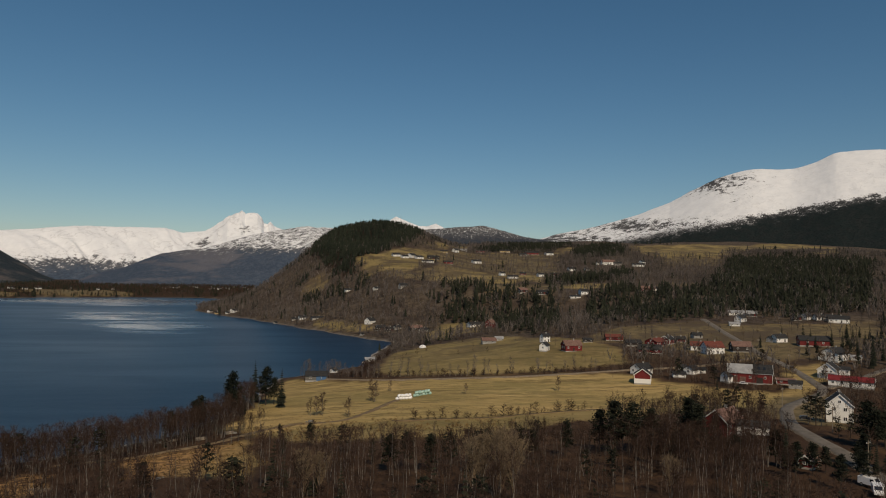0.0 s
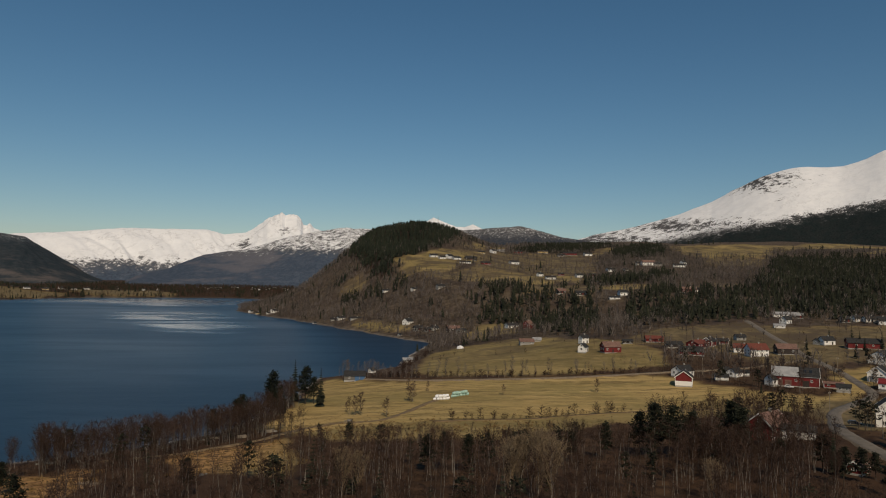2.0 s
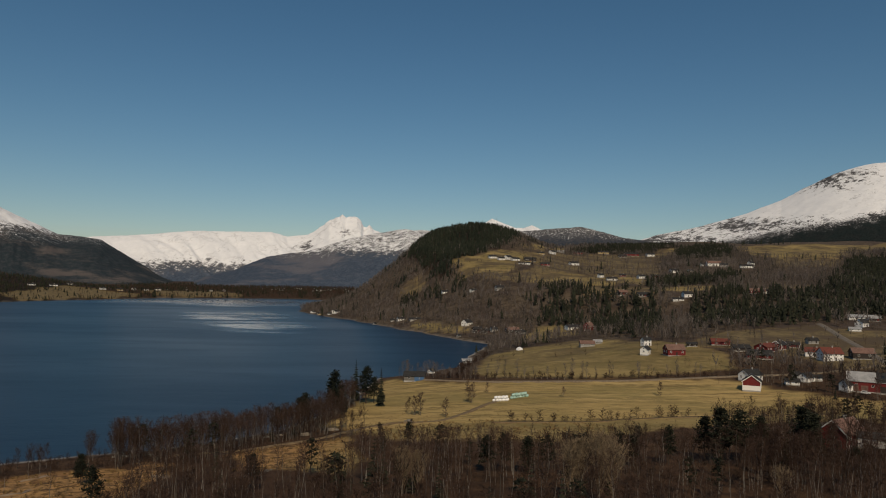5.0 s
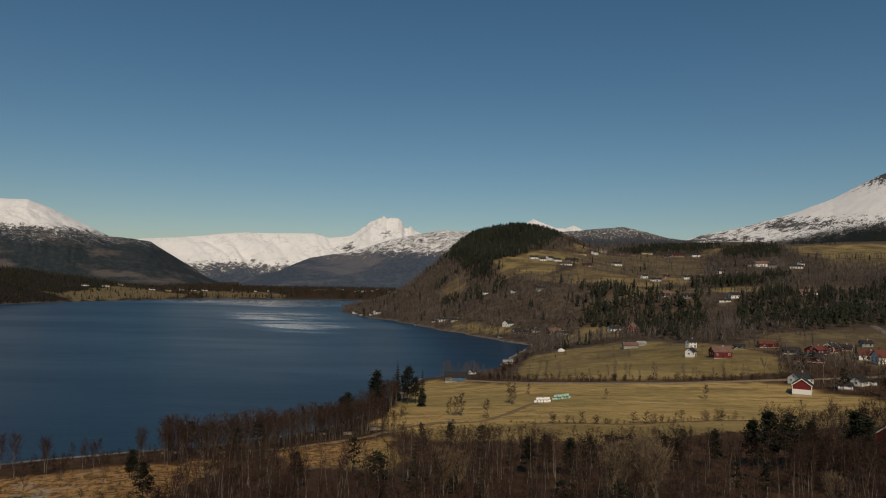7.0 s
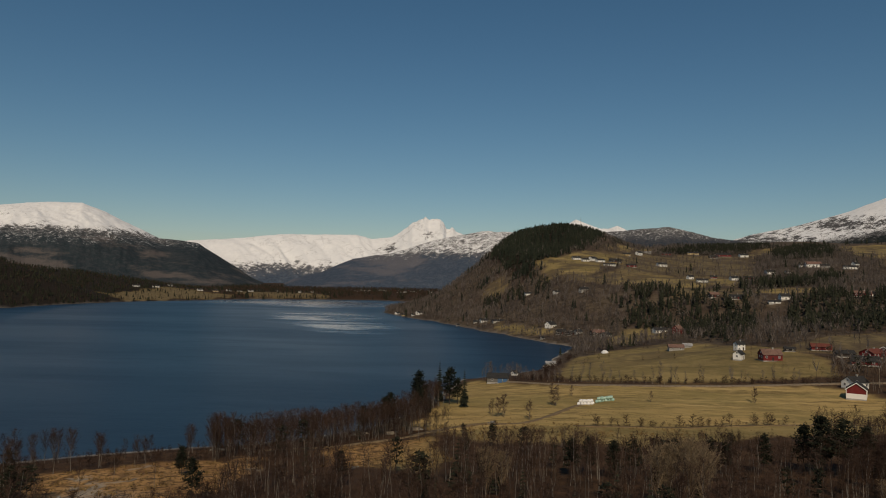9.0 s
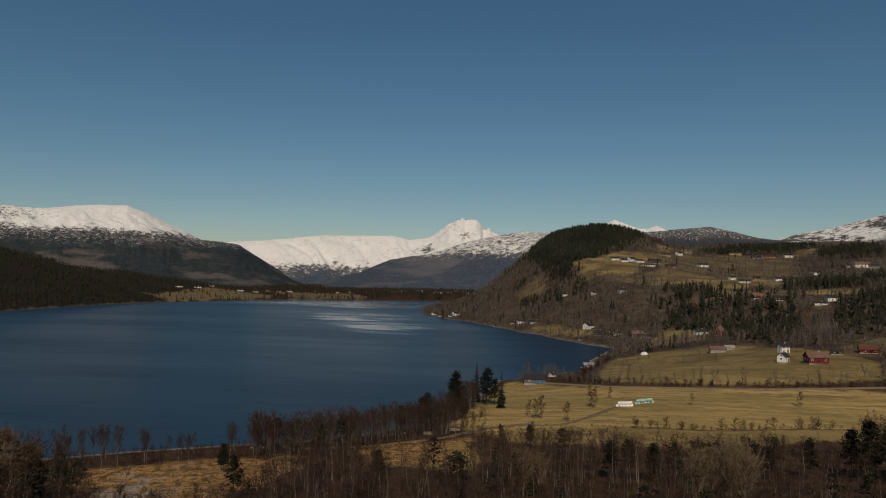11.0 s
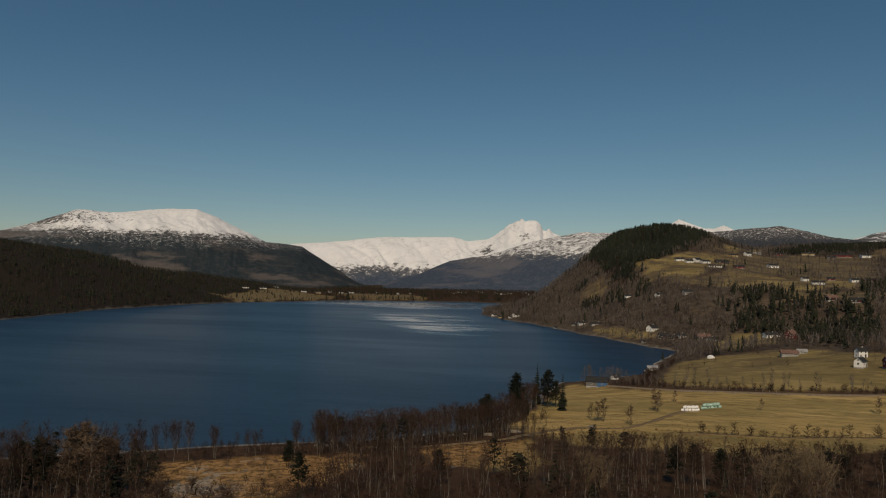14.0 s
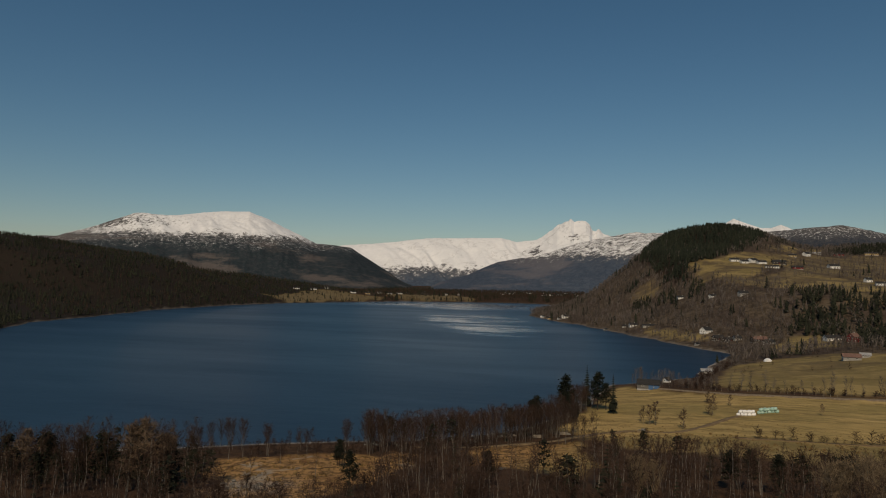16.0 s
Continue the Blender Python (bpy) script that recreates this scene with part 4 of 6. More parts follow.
house("weathered grey wooden boathouse with dark slate roof beside the lake shore", -214, 901, 27, 4.3, 3.2, 1.9, 1.3, GREY, SLATE, 1, 1, 1, False, door=False, category="boathouse", name="boathouse")
house("weathered grey wooden boathouse with dark slate roof beside the lake shore", -82, 724, 34, 4.1, 3.0, 1.9, 1.1, GREY, SLATE, 1, 1, 1, False, door=False, category="boathouse", name="boathouse")
house("white-painted wooden house with dark slate roof on the hillside", -133, 994, 62, 12.9, 8.4, 2.8, 2.0, WHITE, SLATE, 4, 2, 1, True, door=True, category="house", name="house")
house("white-painted wooden house with dark slate roof on the hillside", -88, 939, 45, 9.4, 6.1, 2.7, 2.0, WHITE, SLATE, 3, 2, 1, True, door=True, category="house", name="house")
house("weathered grey wooden house with dark slate roof on the hillside", -51, 908, 57, 10.9, 7.1, 3.6, 2.6, GREY, SLATE, 3, 2, 1, True, door=True, category="house", name="house")
house("white-painted wooden house with dark slate roof on the hillside", -77, 1148, 66, 13.1, 8.5, 3.2, 2.4, WHITE, SLATE, 4, 2, 1, True, door=True, category="house", name="house")
house("white-painted wooden house with dark slate roof on the hillside", -62, 1134, 57, 11.1, 7.2, 3.2, 2.3, WHITE, SLATE, 3, 2, 1, True, door=True, category="house", name="house")
house("white-painted wooden house with dark slate roof on the hillside", -51, 1145, 37, 12.8, 9.5, 4.3, 3.1, WHITE, SLATE, 4, 2, 2, True, door=True, category="house", name="house")
house("white-painted wooden house with dark slate roof on the hillside", -39, 1141, 58, 13.0, 8.4, 3.2, 2.3, WHITE, SLATE, 4, 2, 1, True, door=True, category="house", name="house")
house("white-painted wooden house with dark slate roof on the hillside", -24, 1104, 79, 17.9, 9.0, 2.6, 1.9, WHITE, SLATE, 5, 2, 1, True, door=True, category="house", name="house")
house("dark-stained wooden house with dark slate roof on the hillside", -16, 1160, 74, 18.7, 9.0, 3.8, 2.7, DARK, SLATE, 5, 2, 1, True, door=True, category="house", name="house")
house("ochre wooden house with dark slate roof on the hillside", 2, 1301, 80, 12.5, 8.1, 3.0, 2.2, OCHRE, SLATE, 4, 2, 1, True, door=True, category="house", name="house")
house("white-painted wooden house with dark slate roof on the hillside", 24, 1344, 41, 11.0, 9.0, 5.0, 3.2, WHITE, SLATE, 4, 2, 2, True, door=True, category="house", name="house")
house("weathered grey wooden barn with pale zinc roof on the hillside", 40, 1464, 82, 20.4, 9.0, 2.6, 1.9, GREY, STEEL, 2, 1, 1, False, door=False, category="barn", name="barn")
house("barn-red wooden barn with dark slate roof on the hillside", 9, 1134, 80, 14.7, 9.0, 3.2, 2.3, RED, SLATE, 2, 1, 1, False, door=False, category="barn", name="barn")
house("white-painted wooden house with dark slate roof on the hillside", 58, 1206, 63, 15.7, 9.0, 4.0, 2.9, WHITE, SLATE, 5, 2, 1, True, door=True, category="house", name="house")
house("ochre wooden house with dark slate roof on the hillside", 132, 1490, 85, 21.8, 9.0, 3.5, 2.5, OCHRE, SLATE, 5, 2, 1, True, door=True, category="house", name="house")
house("barn-red wooden barn with dark slate roof on the hillside", 79, 1477, 73, 16.8, 9.0, 3.5, 2.5, RED, SLATE, 2, 1, 1, False, door=False, category="barn", name="barn")
house("barn-red wooden barn with dark slate roof on the hillside", 186, 1465, 87, 28.7, 9.0, 4.2, 3.0, RED, SLATE, 2, 1, 1, False, door=False, category="barn", name="barn")
house("white-painted wooden house with dark slate roof on the hillside", 223, 1464, 69, 16.8, 9.0, 4.2, 3.0, WHITE, SLATE, 5, 2, 1, True, door=True, category="house", name="house")
house("dark-stained wooden house with dark slate roof on the hillside", 165, 1438, 77, 16.4, 9.0, 3.4, 2.5, DARK, SLATE, 5, 2, 1, True, door=True, category="house", name="house")
house("white-painted wooden house with dark slate roof on the hillside", 85, 995, 55, 8.1, 5.3, 3.5, 2.2, WHITE, SLATE, 2, 1, 1, True, door=True, category="house", name="house")
house("white-painted wooden house with dark slate roof on the hillside", 95, 944, 86, 13.8, 9.0, 2.7, 1.9, WHITE, SLATE, 4, 2, 1, True, door=True, category="house", name="house")
house("white-painted wooden house with dark slate roof on the hillside", 139, 984, 68, 11.3, 7.3, 3.3, 2.4, WHITE, SLATE, 3, 2, 1, True, door=True, category="house", name="house")
house("barn-red wooden house with dark slate roof on the hillside", 160, 1003, 89, 9.9, 6.4, 2.4, 1.7, RED, SLATE, 3, 2, 1, True, door=True, category="house", name="house")
house("barn-red wooden house with dark slate roof on the hillside", 116, 1006, 87, 8.2, 5.3, 2.4, 1.7, RED, SLATE, 2, 1, 1, True, door=True, category="house", name="house")
house("white-painted wooden house with dark slate roof on the hillside", 200, 1082, 70, 12.5, 8.1, 3.6, 2.6, WHITE, SLATE, 4, 2, 1, True, door=True, category="house", name="house")
house("white-painted wooden house with dark slate roof on the hillside", 226, 1094, 62, 7.2, 4.7, 2.6, 1.9, WHITE, SLATE, 2, 1, 1, True, door=True, category="house", name="house")
house("white-painted wooden house with brown roof on the hillside", 274, 1157, 88, 21.2, 9.0, 5.0, 3.6, WHITE, RUST, 5, 2, 2, True, door=True, category="house", name="house")
house("white-painted wooden house with dark slate roof on the hillside", 259, 1163, 63, 7.7, 5.0, 3.7, 2.1, WHITE, SLATE, 2, 1, 1, True, door=True, category="house", name="house")
house("weathered grey wooden house with dark slate roof on the hillside", 288, 1146, 94, 11.5, 7.5, 3.3, 2.4, GREY, SLATE, 3, 2, 1, True, door=True, category="house", name="house")
house("white-painted wooden house with dark slate roof on the hillside", 319, 1136, 96, 19.1, 9.0, 3.3, 2.4, WHITE, SLATE, 5, 2, 1, True, door=True, category="house", name="house")
house("white-painted wooden house with dark slate roof on the hillside", 330, 1154, 56, 8.9, 6.6, 6.0, 2.8, WHITE, SLATE, 2, 2, 2, True, door=True, category="house", name="house")
house("white-painted wooden house with dark slate roof on the hillside", 147, 772, 91, 11.2, 7.3, 2.0, 1.5, WHITE, SLATE, 3, 2, 1, True, door=True, category="house", name="house")
house("white-painted wooden house with dark slate roof on the hillside", 158, 780, 71, 9.9, 6.4, 3.7, 2.7, WHITE, SLATE, 3, 2, 1, True, door=True, category="house", name="house")
house("barn-red wooden house with brown roof on the hillside", 237, 806, 96, 15.7, 9.0, 3.3, 2.4, RED, RUST, 5, 2, 1, True, door=True, category="house", name="house")
house("white-painted wooden house with dark slate roof on the hillside", 244, 804, 67, 8.6, 5.6, 2.9, 2.1, WHITE, SLATE, 2, 2, 1, True, door=True, category="house", name="house")
house("dark-stained wooden house with dark slate roof on the hillside", 114, 795, 88, 12.9, 8.4, 2.9, 2.1, DARK, SLATE, 4, 2, 1, True, door=True, category="house", name="house")
house("dark-stained wooden house with brown roof on the hillside", 93, 806, 67, 10.1, 6.6, 3.3, 2.4, DARK, RUST, 3, 2, 1, True, door=True, category="house", name="house")
house("white-painted wooden house with dark slate roof on the hillside", -1216, 1536, 42, 16.8, 7.2, 3.3, 2.5, WHITE, SLATE, 5, 2, 1, True, door=True, category="house", name="house")
house("white-painted wooden house with dark slate roof on the hillside", -1194, 1584, 43, 17.2, 7.2, 3.4, 2.5, WHITE, SLATE, 5, 2, 1, True, door=True, category="house", name="house")
house("weathered grey wooden house with dark slate roof on the hillside", -1205, 1660, 44, 12.6, 7.2, 3.7, 2.8, GREY, SLATE, 5, 2, 2, True, door=True, category="house", name="house")
house("white-painted wooden house with dark slate roof on the hillside", -1115, 1664, 36, 14.1, 7.2, 3.5, 2.7, WHITE, SLATE, 5, 2, 2, True, door=True, category="house", name="house")
house("ochre wooden house with dark slate roof on the hillside", -1089, 1698, 47, 14.2, 7.2, 3.5, 2.7, OCHRE, SLATE, 5, 2, 2, True, door=True, category="house", name="house")
house("white-painted wooden house with dark slate roof on the hillside", -1086, 1759, 28, 13.3, 7.2, 3.9, 3.0, WHITE, SLATE, 5, 2, 2, True, door=True, category="house", name="house")
house("white-painted wooden house with dark slate roof on the hillside", -1069, 1790, 49, 11.2, 7.2, 3.1, 2.4, WHITE, SLATE, 5, 2, 1, True, door=True, category="house", name="house")
house("white-painted wooden house with dark slate roof on the hillside", -1086, 1877, 40, 16.2, 7.2, 4.1, 3.1, WHITE, SLATE, 5, 2, 2, True, door=True, category="house", name="house")
house("white-painted wooden house with dark slate roof on the hillside", -1090, 1937, 51, 9.5, 7.2, 3.4, 2.5, WHITE, SLATE, 4, 2, 1, True, door=True, category="house", name="house")
house("weathered grey wooden house with dark slate roof on the hillside", -1078, 2022, 32, 12.3, 7.2, 4.4, 3.2, GREY, SLATE, 5, 2, 2, True, door=True, category="house", name="house")
house("white-painted wooden house with dark slate roof on the hillside", -980, 1991, 34, 9.0, 6.6, 3.4, 2.5, WHITE, SLATE, 4, 2, 1, True, door=True, category="house", name="house")
house("white-painted wooden house with dark slate roof on the hillside", -958, 2037, 15, 9.0, 7.4, 3.4, 2.6, WHITE, SLATE, 4, 2, 1, True, door=True, category="house", name="house")
house("weathered grey wooden house with dark slate roof on the hillside", -904, 2032, 56, 9.5, 7.2, 3.4, 2.5, GREY, SLATE, 4, 2, 1, True, door=True, category="house", name="house")
house("white-painted wooden house with dark slate roof on the hillside", -845, 2214, 29, 9.0, 6.0, 3.6, 2.6, WHITE, SLATE, 3, 2, 2, True, door=True, category="house", name="house")
house("white-painted wooden house with dark slate roof on the hillside", -782, 2207, 50, 9.0, 6.9, 3.5, 2.7, WHITE, SLATE, 4, 2, 2, True, door=True, category="house", name="house")
house("white-painted wooden house with dark slate roof on the hillside", -762, 2323, 32, 9.0, 6.2, 3.8, 2.7, WHITE, SLATE, 3, 2, 2, True, door=True, category="house", name="house")
house("white-painted wooden house with dark slate roof on the hillside", -720, 2287, 63, 10.3, 7.2, 3.6, 2.8, WHITE, SLATE, 5, 2, 2, True, door=True, category="house", name="house")
house("white-painted wooden house with dark slate roof on the hillside", -376, 1134, 23, 7.0, 5.2, 2.3, 1.7, WHITE, SLATE, 2, 1, 1, True, door=True, category="house", name="house")
house("ochre wooden house with dark slate roof on the hillside", -351, 1092, 54, 6.8, 4.4, 2.3, 1.6, OCHRE, SLATE, 2, 1, 1, True, door=True, category="house", name="house")
house("white-painted wooden house with dark slate roof on the hillside", -328, 1072, 45, 5.7, 3.7, 2.2, 1.6, WHITE, SLATE, 1, 1, 1, True, door=True, category="house", name="house")
# the village at the head of the lake, far off below the fells
far_rng = random.Random(77)
for k in range(26):
    a, r = radians(far_rng.uniform(-22.5, -15.6)), far_rng.uniform(2330, 2620)
    red = k % 6 == 5
    house("barn-red house in the far village below the fells" if red else "small white house in the far village below the fells", r * math.sin(a), r * math.cos(a), far_rng.uniform(40, 110),
          far_rng.uniform(9, 15), far_rng.uniform(7, 9), far_rng.uniform(3.5, 5.5), far_rng.uniform(2.2, 3.2), RED if red else WHITE, SLATE, 2, 1, 1, False)
# ---- the larger farm buildings ----
house("three-storey white wooden house with steep slate roof by the road bend", 142.5, 251, 28, 10.5, 8.2, 7.0, 3.6, WHITE, SLATE, 3, 2, 2, True, corner=TRIM)
barn = house("long red barn with pale zinc roof beside the road", 162, 368, 110, 21.0, 10.0, 5.2, 3.9, RED, STEEL, 3, 1, 1, False, door=False, category="barn", name="barn", corner=TRIM)
bm = bmesh.new()
sl = 3.9 / 5.0
vs = [bm.verts.new((px, -py, 5.2 + 3.9 - sl * py + dz)) for px in (1.5, 10.9) for py in (0.05, 5.4) for dz in (0.27, 0.34)]
bmesh.ops.convex_hull(bm, input=vs)
part("roof_panel", bm, SLATE, barn, "dark newer roofing on half the roof")
for px in (3.6, 6.2):
    bm = bmesh.new()
    vs = [bm.verts.new((px + dx, -py, 5.2 + 3.9 - sl * py + dz)) for dx in (0, 1.3) for py in (1.6, 3.0) for dz in (0.35, 0.42)]
    bmesh.ops.convex_hull(bm, input=vs)
    part("skylight", bm, GLASS, barn)
for px in (-7.5, -3.5, 4.5):
    part("barn_door", boxed(px - 1.5, px + 1.5, -5.13, -5.02, 0.2, 3.2), RUST if px < 0 else DARK, barn)
house("low red timber shed with flat-pitched roof at a barn end", 178, 362, 112, 8.5, 3.6, 2.2, 0.7, RED, RUST, 2, 1, 1, False, door=False, category="shed", name="shed", corner=TRIM)
house("small red barn on a white-painted lower storey", 104.6, 363, 18, 9.5, 8.0, 4.6, 2.9, RED, SLATE, 2, 0, 1, False, door=False, category="barn", name="barn", band=(2.6, WHITE), corner=TRIM)
house("old red farmhouse with brown roof among bare trees", 90, 223, 48, 11.5, 8.2, 5.4, 3.4, RED, RUST, 3, 1, 2, True, corner=TRIM, sink=0.8)
house("white annex building with shallow roof among bare trees", 97, 218, 112, 9.0, 5.0, 3.0, 1.2, WHITE, SLATE, 3, 1, 1, False, door=False, category="annex", name="annex")
house("small red garden shed with white bargeboards", 93.2, 178, 46, 4.2, 3.4, 1.9, 1.3, RED, RUST, 1, 1, 1, False, door=False, category="shed", name="shed", corner=TRIM)
porch = house("white wooden farmhouse with a front porch by the road", 211, 381, 40, 11.0, 9.0, 4.6, 3.6, WHITE, SLATE, 3, 2, 2, True, corner=TRIM)
wing = house("white side wing with dark flat-pitched roof", 221, 388, 118, 9.0, 6.0, 3.2, 1.2, WHITE, SLATE, 3, 1, 1, False, door=False, category="annex", name="annex")
for k, px in enumerate((-3.2, -1.1, 1.1, 3.2)):
    part("porch_post", boxed(-6.9, -6.72, px - 0.09, px + 0.09, 0.0, 2.6), TRIM, porch)
part("porch_roof", boxed(-7.1, -5.5, -3.6, 3.6, 2.6, 2.78), SLATE, porch)
house("long low white building with red sheet-metal roof", 209, 357, 124, 20.0, 8.0, 3.2, 1.9, WHITE, RED_STEEL, 5, 1, 1, False, category="building", name="building", corner=TRIM)
house("white wooden house with slate roof among dark trees", 178, 352, 118, 6.0, 4.0, 2.6, 1.2, GREY, SLATE, 2, 1, 1, False, door=False, category="shed", name="shed")

# ---- lakeside boathouse ----
boat = house("weathered grey boathouse with blue doors on the lake shore", -68.5, 388, 84, 11.5, 6.5, 2.9, 2.1, GREY_DARK, SLATE, 2, 1, 1, False, door=False, category="boathouse", name="boathouse")
for px in (1.4, 4.2):
    part("boat_door", boxed(px - 1.25, px + 1.25, -3.38, -3.27, 0.1, 2.6), BLUE, boat, "faded blue double door")
part("boathouse_ramp", boxed(0.0, 5.5, -5.6, -3.4, -0.6, 0.12), CONCRETE, boat)


# ---- wrapped bales ----
def bale_mesh(material):
    bm = bmesh.new()
    bmesh.ops.create_cone(bm, cap_ends=True, segments=14, radius1=0.66, radius2=0.66, depth=1.25)
    edges = [e for e in bm.edges if e.is_boundary or abs(e.verts[0].co.z - e.verts[1].co.z) < 1e-4]
    bmesh.ops.bevel(bm, geom=edges, offset=0.14, segments=2, affect="EDGES")
    for v in bm.verts:
        v.co *= 1 + 0.05 * noise.noise(v.co * 2.0)
    bmesh.ops.rotate(bm, verts=bm.verts, matrix=Matrix.Rotation(math.pi / 2, 3, "X"))
    me = bpy.data.meshes.new("bale")
    bm.to_mesh(me)
    bm.free()
    me.materials.append(material)
    return me


rng = random.Random(4)
for me, n, x0, y0, dx, dy, lab in ((bale_mesh(PLASTIC_WHITE), 5, -19.0, 313.2, 1.34, 0.45, "round hay bale wrapped in white plastic"),
                                   (bale_mesh(PLASTIC_GREEN), 6, -11.6, 321.0, 1.3, 1.1, "round hay bale wrapped in mint green plastic")):
    for row in (0, 1):
        for k in range(n - row):
            for depth in (0, 1):
                x, y = x0 + (k + row * 0.5) * dx + depth * 0.5 + rng.uniform(-0.22, 0.22), y0 + (k + row * 0.5) * dy + depth * 1.4 + rng.uniform(-0.25, 0.25)
                o = new("hay_bale", me)
                o.matrix_basis = pose(x, y, ground_at(x, y) + 0.62 + row * 1.12, rng.uniform(-3, 3), rng.uniform(0, 360), 100 + rng.uniform(-9, 9))
                tagged(o, lab, "hay bale", "wrapped bales in the field")


# ---- vehicles ----
PAINT_WHITE = plain("white_car_paint", (0.80, 0.80, 0.80), (0.74, 0.74, 0.74), 2.0, 0.25, 0.0)
PAINT_DARK = plain("dark_car_paint", (0.03, 0.032, 0.038), (0.045, 0.045, 0.05), 2.0, 0.25, 0.0)
RUBBER = plain("tyre_rubber", (0.02, 0.02, 0.02), (0.03, 0.03, 0.03), 0.3, 0.9)
RIM = plain("wheel_rim", (0.45, 0.45, 0.46), (0.55, 0.55, 0.55), 0.3, 0.35, 0.0, 0.8)
LAMP_GLASS = plain("headlight_glass", (0.7, 0.7, 0.68), (0.8, 0.8, 0.78), 0.2, 0.15, 0.0)


def extruded(profile, half):
    """A side profile of x, z corners, drawn out to both sides, with softened edges."""
    bm = bmesh.new()
    a = [bm.verts.new((x, -half, z)) for x, z in profile]
    b = [bm.verts.new((x, half, z)) for x, z in profile]
    n = len(profile)
    bm.faces.new(a[::-1])
    bm.faces.new(b)
    for i in range(n):
        bm.faces.new((a[i], a[(i + 1) % n], b[(i + 1) % n], b[i]))
    bmesh.ops.recalc_face_normals(bm, faces=bm.faces)
    bmesh.ops.bevel(bm, geom=list(bm.edges), offset=0.06, segments=2, affect="EDGES")
    return bm


def vehicle(kind, label, x, y, turn, paint, L, Wd, profile, glass_sides, screen):
    e = empty(kind, pose(x, y, ground_at(x, y) + 0.45, 0, 0, 90 - turn), label, "vehicle")
    YARDS.append((x, y, 5.0))
    part("body", extruded(profile, Wd / 2), paint, e)
    for s in (-1, 1):
        bm = bmesh.new()
        vs = [bm.verts.new((px, s * (Wd / 2 + dy), pz)) for px, pz in glass_sides for dy in (-0.05, 0.012)]
        bmesh.ops.convex_hull(bm, input=vs)
        part("side_window", bm, GLASS, e)
        part("headlight", boxed(L / 2 - 0.10, L / 2 + 0.02, s * (Wd / 2 - 0.3) - 0.16, s * (Wd / 2 - 0.3) + 0.16, 0.62, 0.82), LAMP_GLASS, e)
    bm = bmesh.new()
    (xa, za), (xb, zb) = screen
    vs = [bm.verts.new((px + d, s * (Wd / 2 - 0.18), pz + d)) for px, pz in screen for s in (-1, 1) for d in (-0.04, 0.03)]
    bmesh.ops.convex_hull(bm, input=vs)
    part("windscreen", bm, GLASS, e)
    for px in (-L * 0.31, L * 0.31):
        for s in (-1, 1):
            bm = bmesh.new()
            bmesh.ops.create_cone(bm, cap_ends=True, segments=16, radius1=0.33, radius2=0.33, depth=0.22, matrix=Matrix.Rotation(math.pi / 2, 4, "X"))
            w = part("wheel", bm, RUBBER, e, spot=pose(px, s * (Wd / 2 - 0.06), 0.33))
            bm = bmesh.new()
            bmesh.ops.create_cone(bm, cap_ends=True, segments=12, radius1=0.2, radius2=0.2, depth=0.25, matrix=Matrix.Rotation(math.pi / 2, 4, "X"))
            part("rim", bm, RIM, w)
    return e


VAN = [(-2.5, 0.35), (2.5, 0.35), (2.52, 0.95), (1.75, 1.2), (1.15, 2.0), (-2.45, 2.05)]
CAR = [(-2.1, 0.3), (2.1, 0.3), (2.15, 0.75), (1.1, 0.92), (0.5, 1.42), (-1.3, 1.45), (-2.05, 0.95)]
vehicle("van", "white panel van parked beside the road", 98.5, 161, 150, PAINT_WHITE, 5.0, 1.95, VAN, ((0.3, 1.2), (1.5, 1.2), (1.0, 1.8), (0.3, 1.8)), ((1.72, 1.24), (1.2, 1.95)))
vehicle("van", "white delivery van parked in a yard", 96.2, 154.8, 205, PAINT_WHITE, 5.0, 1.95, VAN, ((0.3, 1.2), (1.5, 1.2), (1.0, 1.8), (0.3, 1.8)), ((1.72, 1.24), (1.2, 1.95)))
vehicle("car", "dark car parked in the shade of a white house", 130, 250, 110, PAINT_DARK, 4.3, 1.75, CAR, ((-1.4, 0.95), (0.9, 0.95), (0.4, 1.34), (-1.1, 1.36)), ((1.05, 0.97), (0.55, 1.38)))
vehicle("car", "white car parked before a red barn", 155, 359, 118, PAINT_WHITE, 4.3, 1.75, CAR, ((-1.4, 0.95), (0.9, 0.95), (0.4, 1.34), (-1.1, 1.36)), ((1.05, 0.97), (0.55, 1.38)))
vehicle("car", "dark car on the road between the houses", 201, 402, 20, PAINT_DARK, 4.3, 1.75, CAR, ((-1.4, 0.95), (0.9, 0.95), (0.4, 1.34), (-1.1, 1.36)), ((1.05, 0.97), (0.55, 1.38)))


# ---- poles, mast, posts, stones ----
WOOD = plain("weathered_wood", (0.20, 0.165, 0.125), (0.30, 0.255, 0.20), 0.5, 0.9, 0.5, 0.0, (1.0, 1.0, 0.1))


def pole_bm(tall, r0, r1, sides=8):
    bm = bmesh.new()
    bmesh.ops.create_cone(bm, cap_ends=True, segments=sides, radius1=r0, radius2=r1, depth=tall, matrix=Matrix.Translation((0, 0, tall / 2)))
    return bm


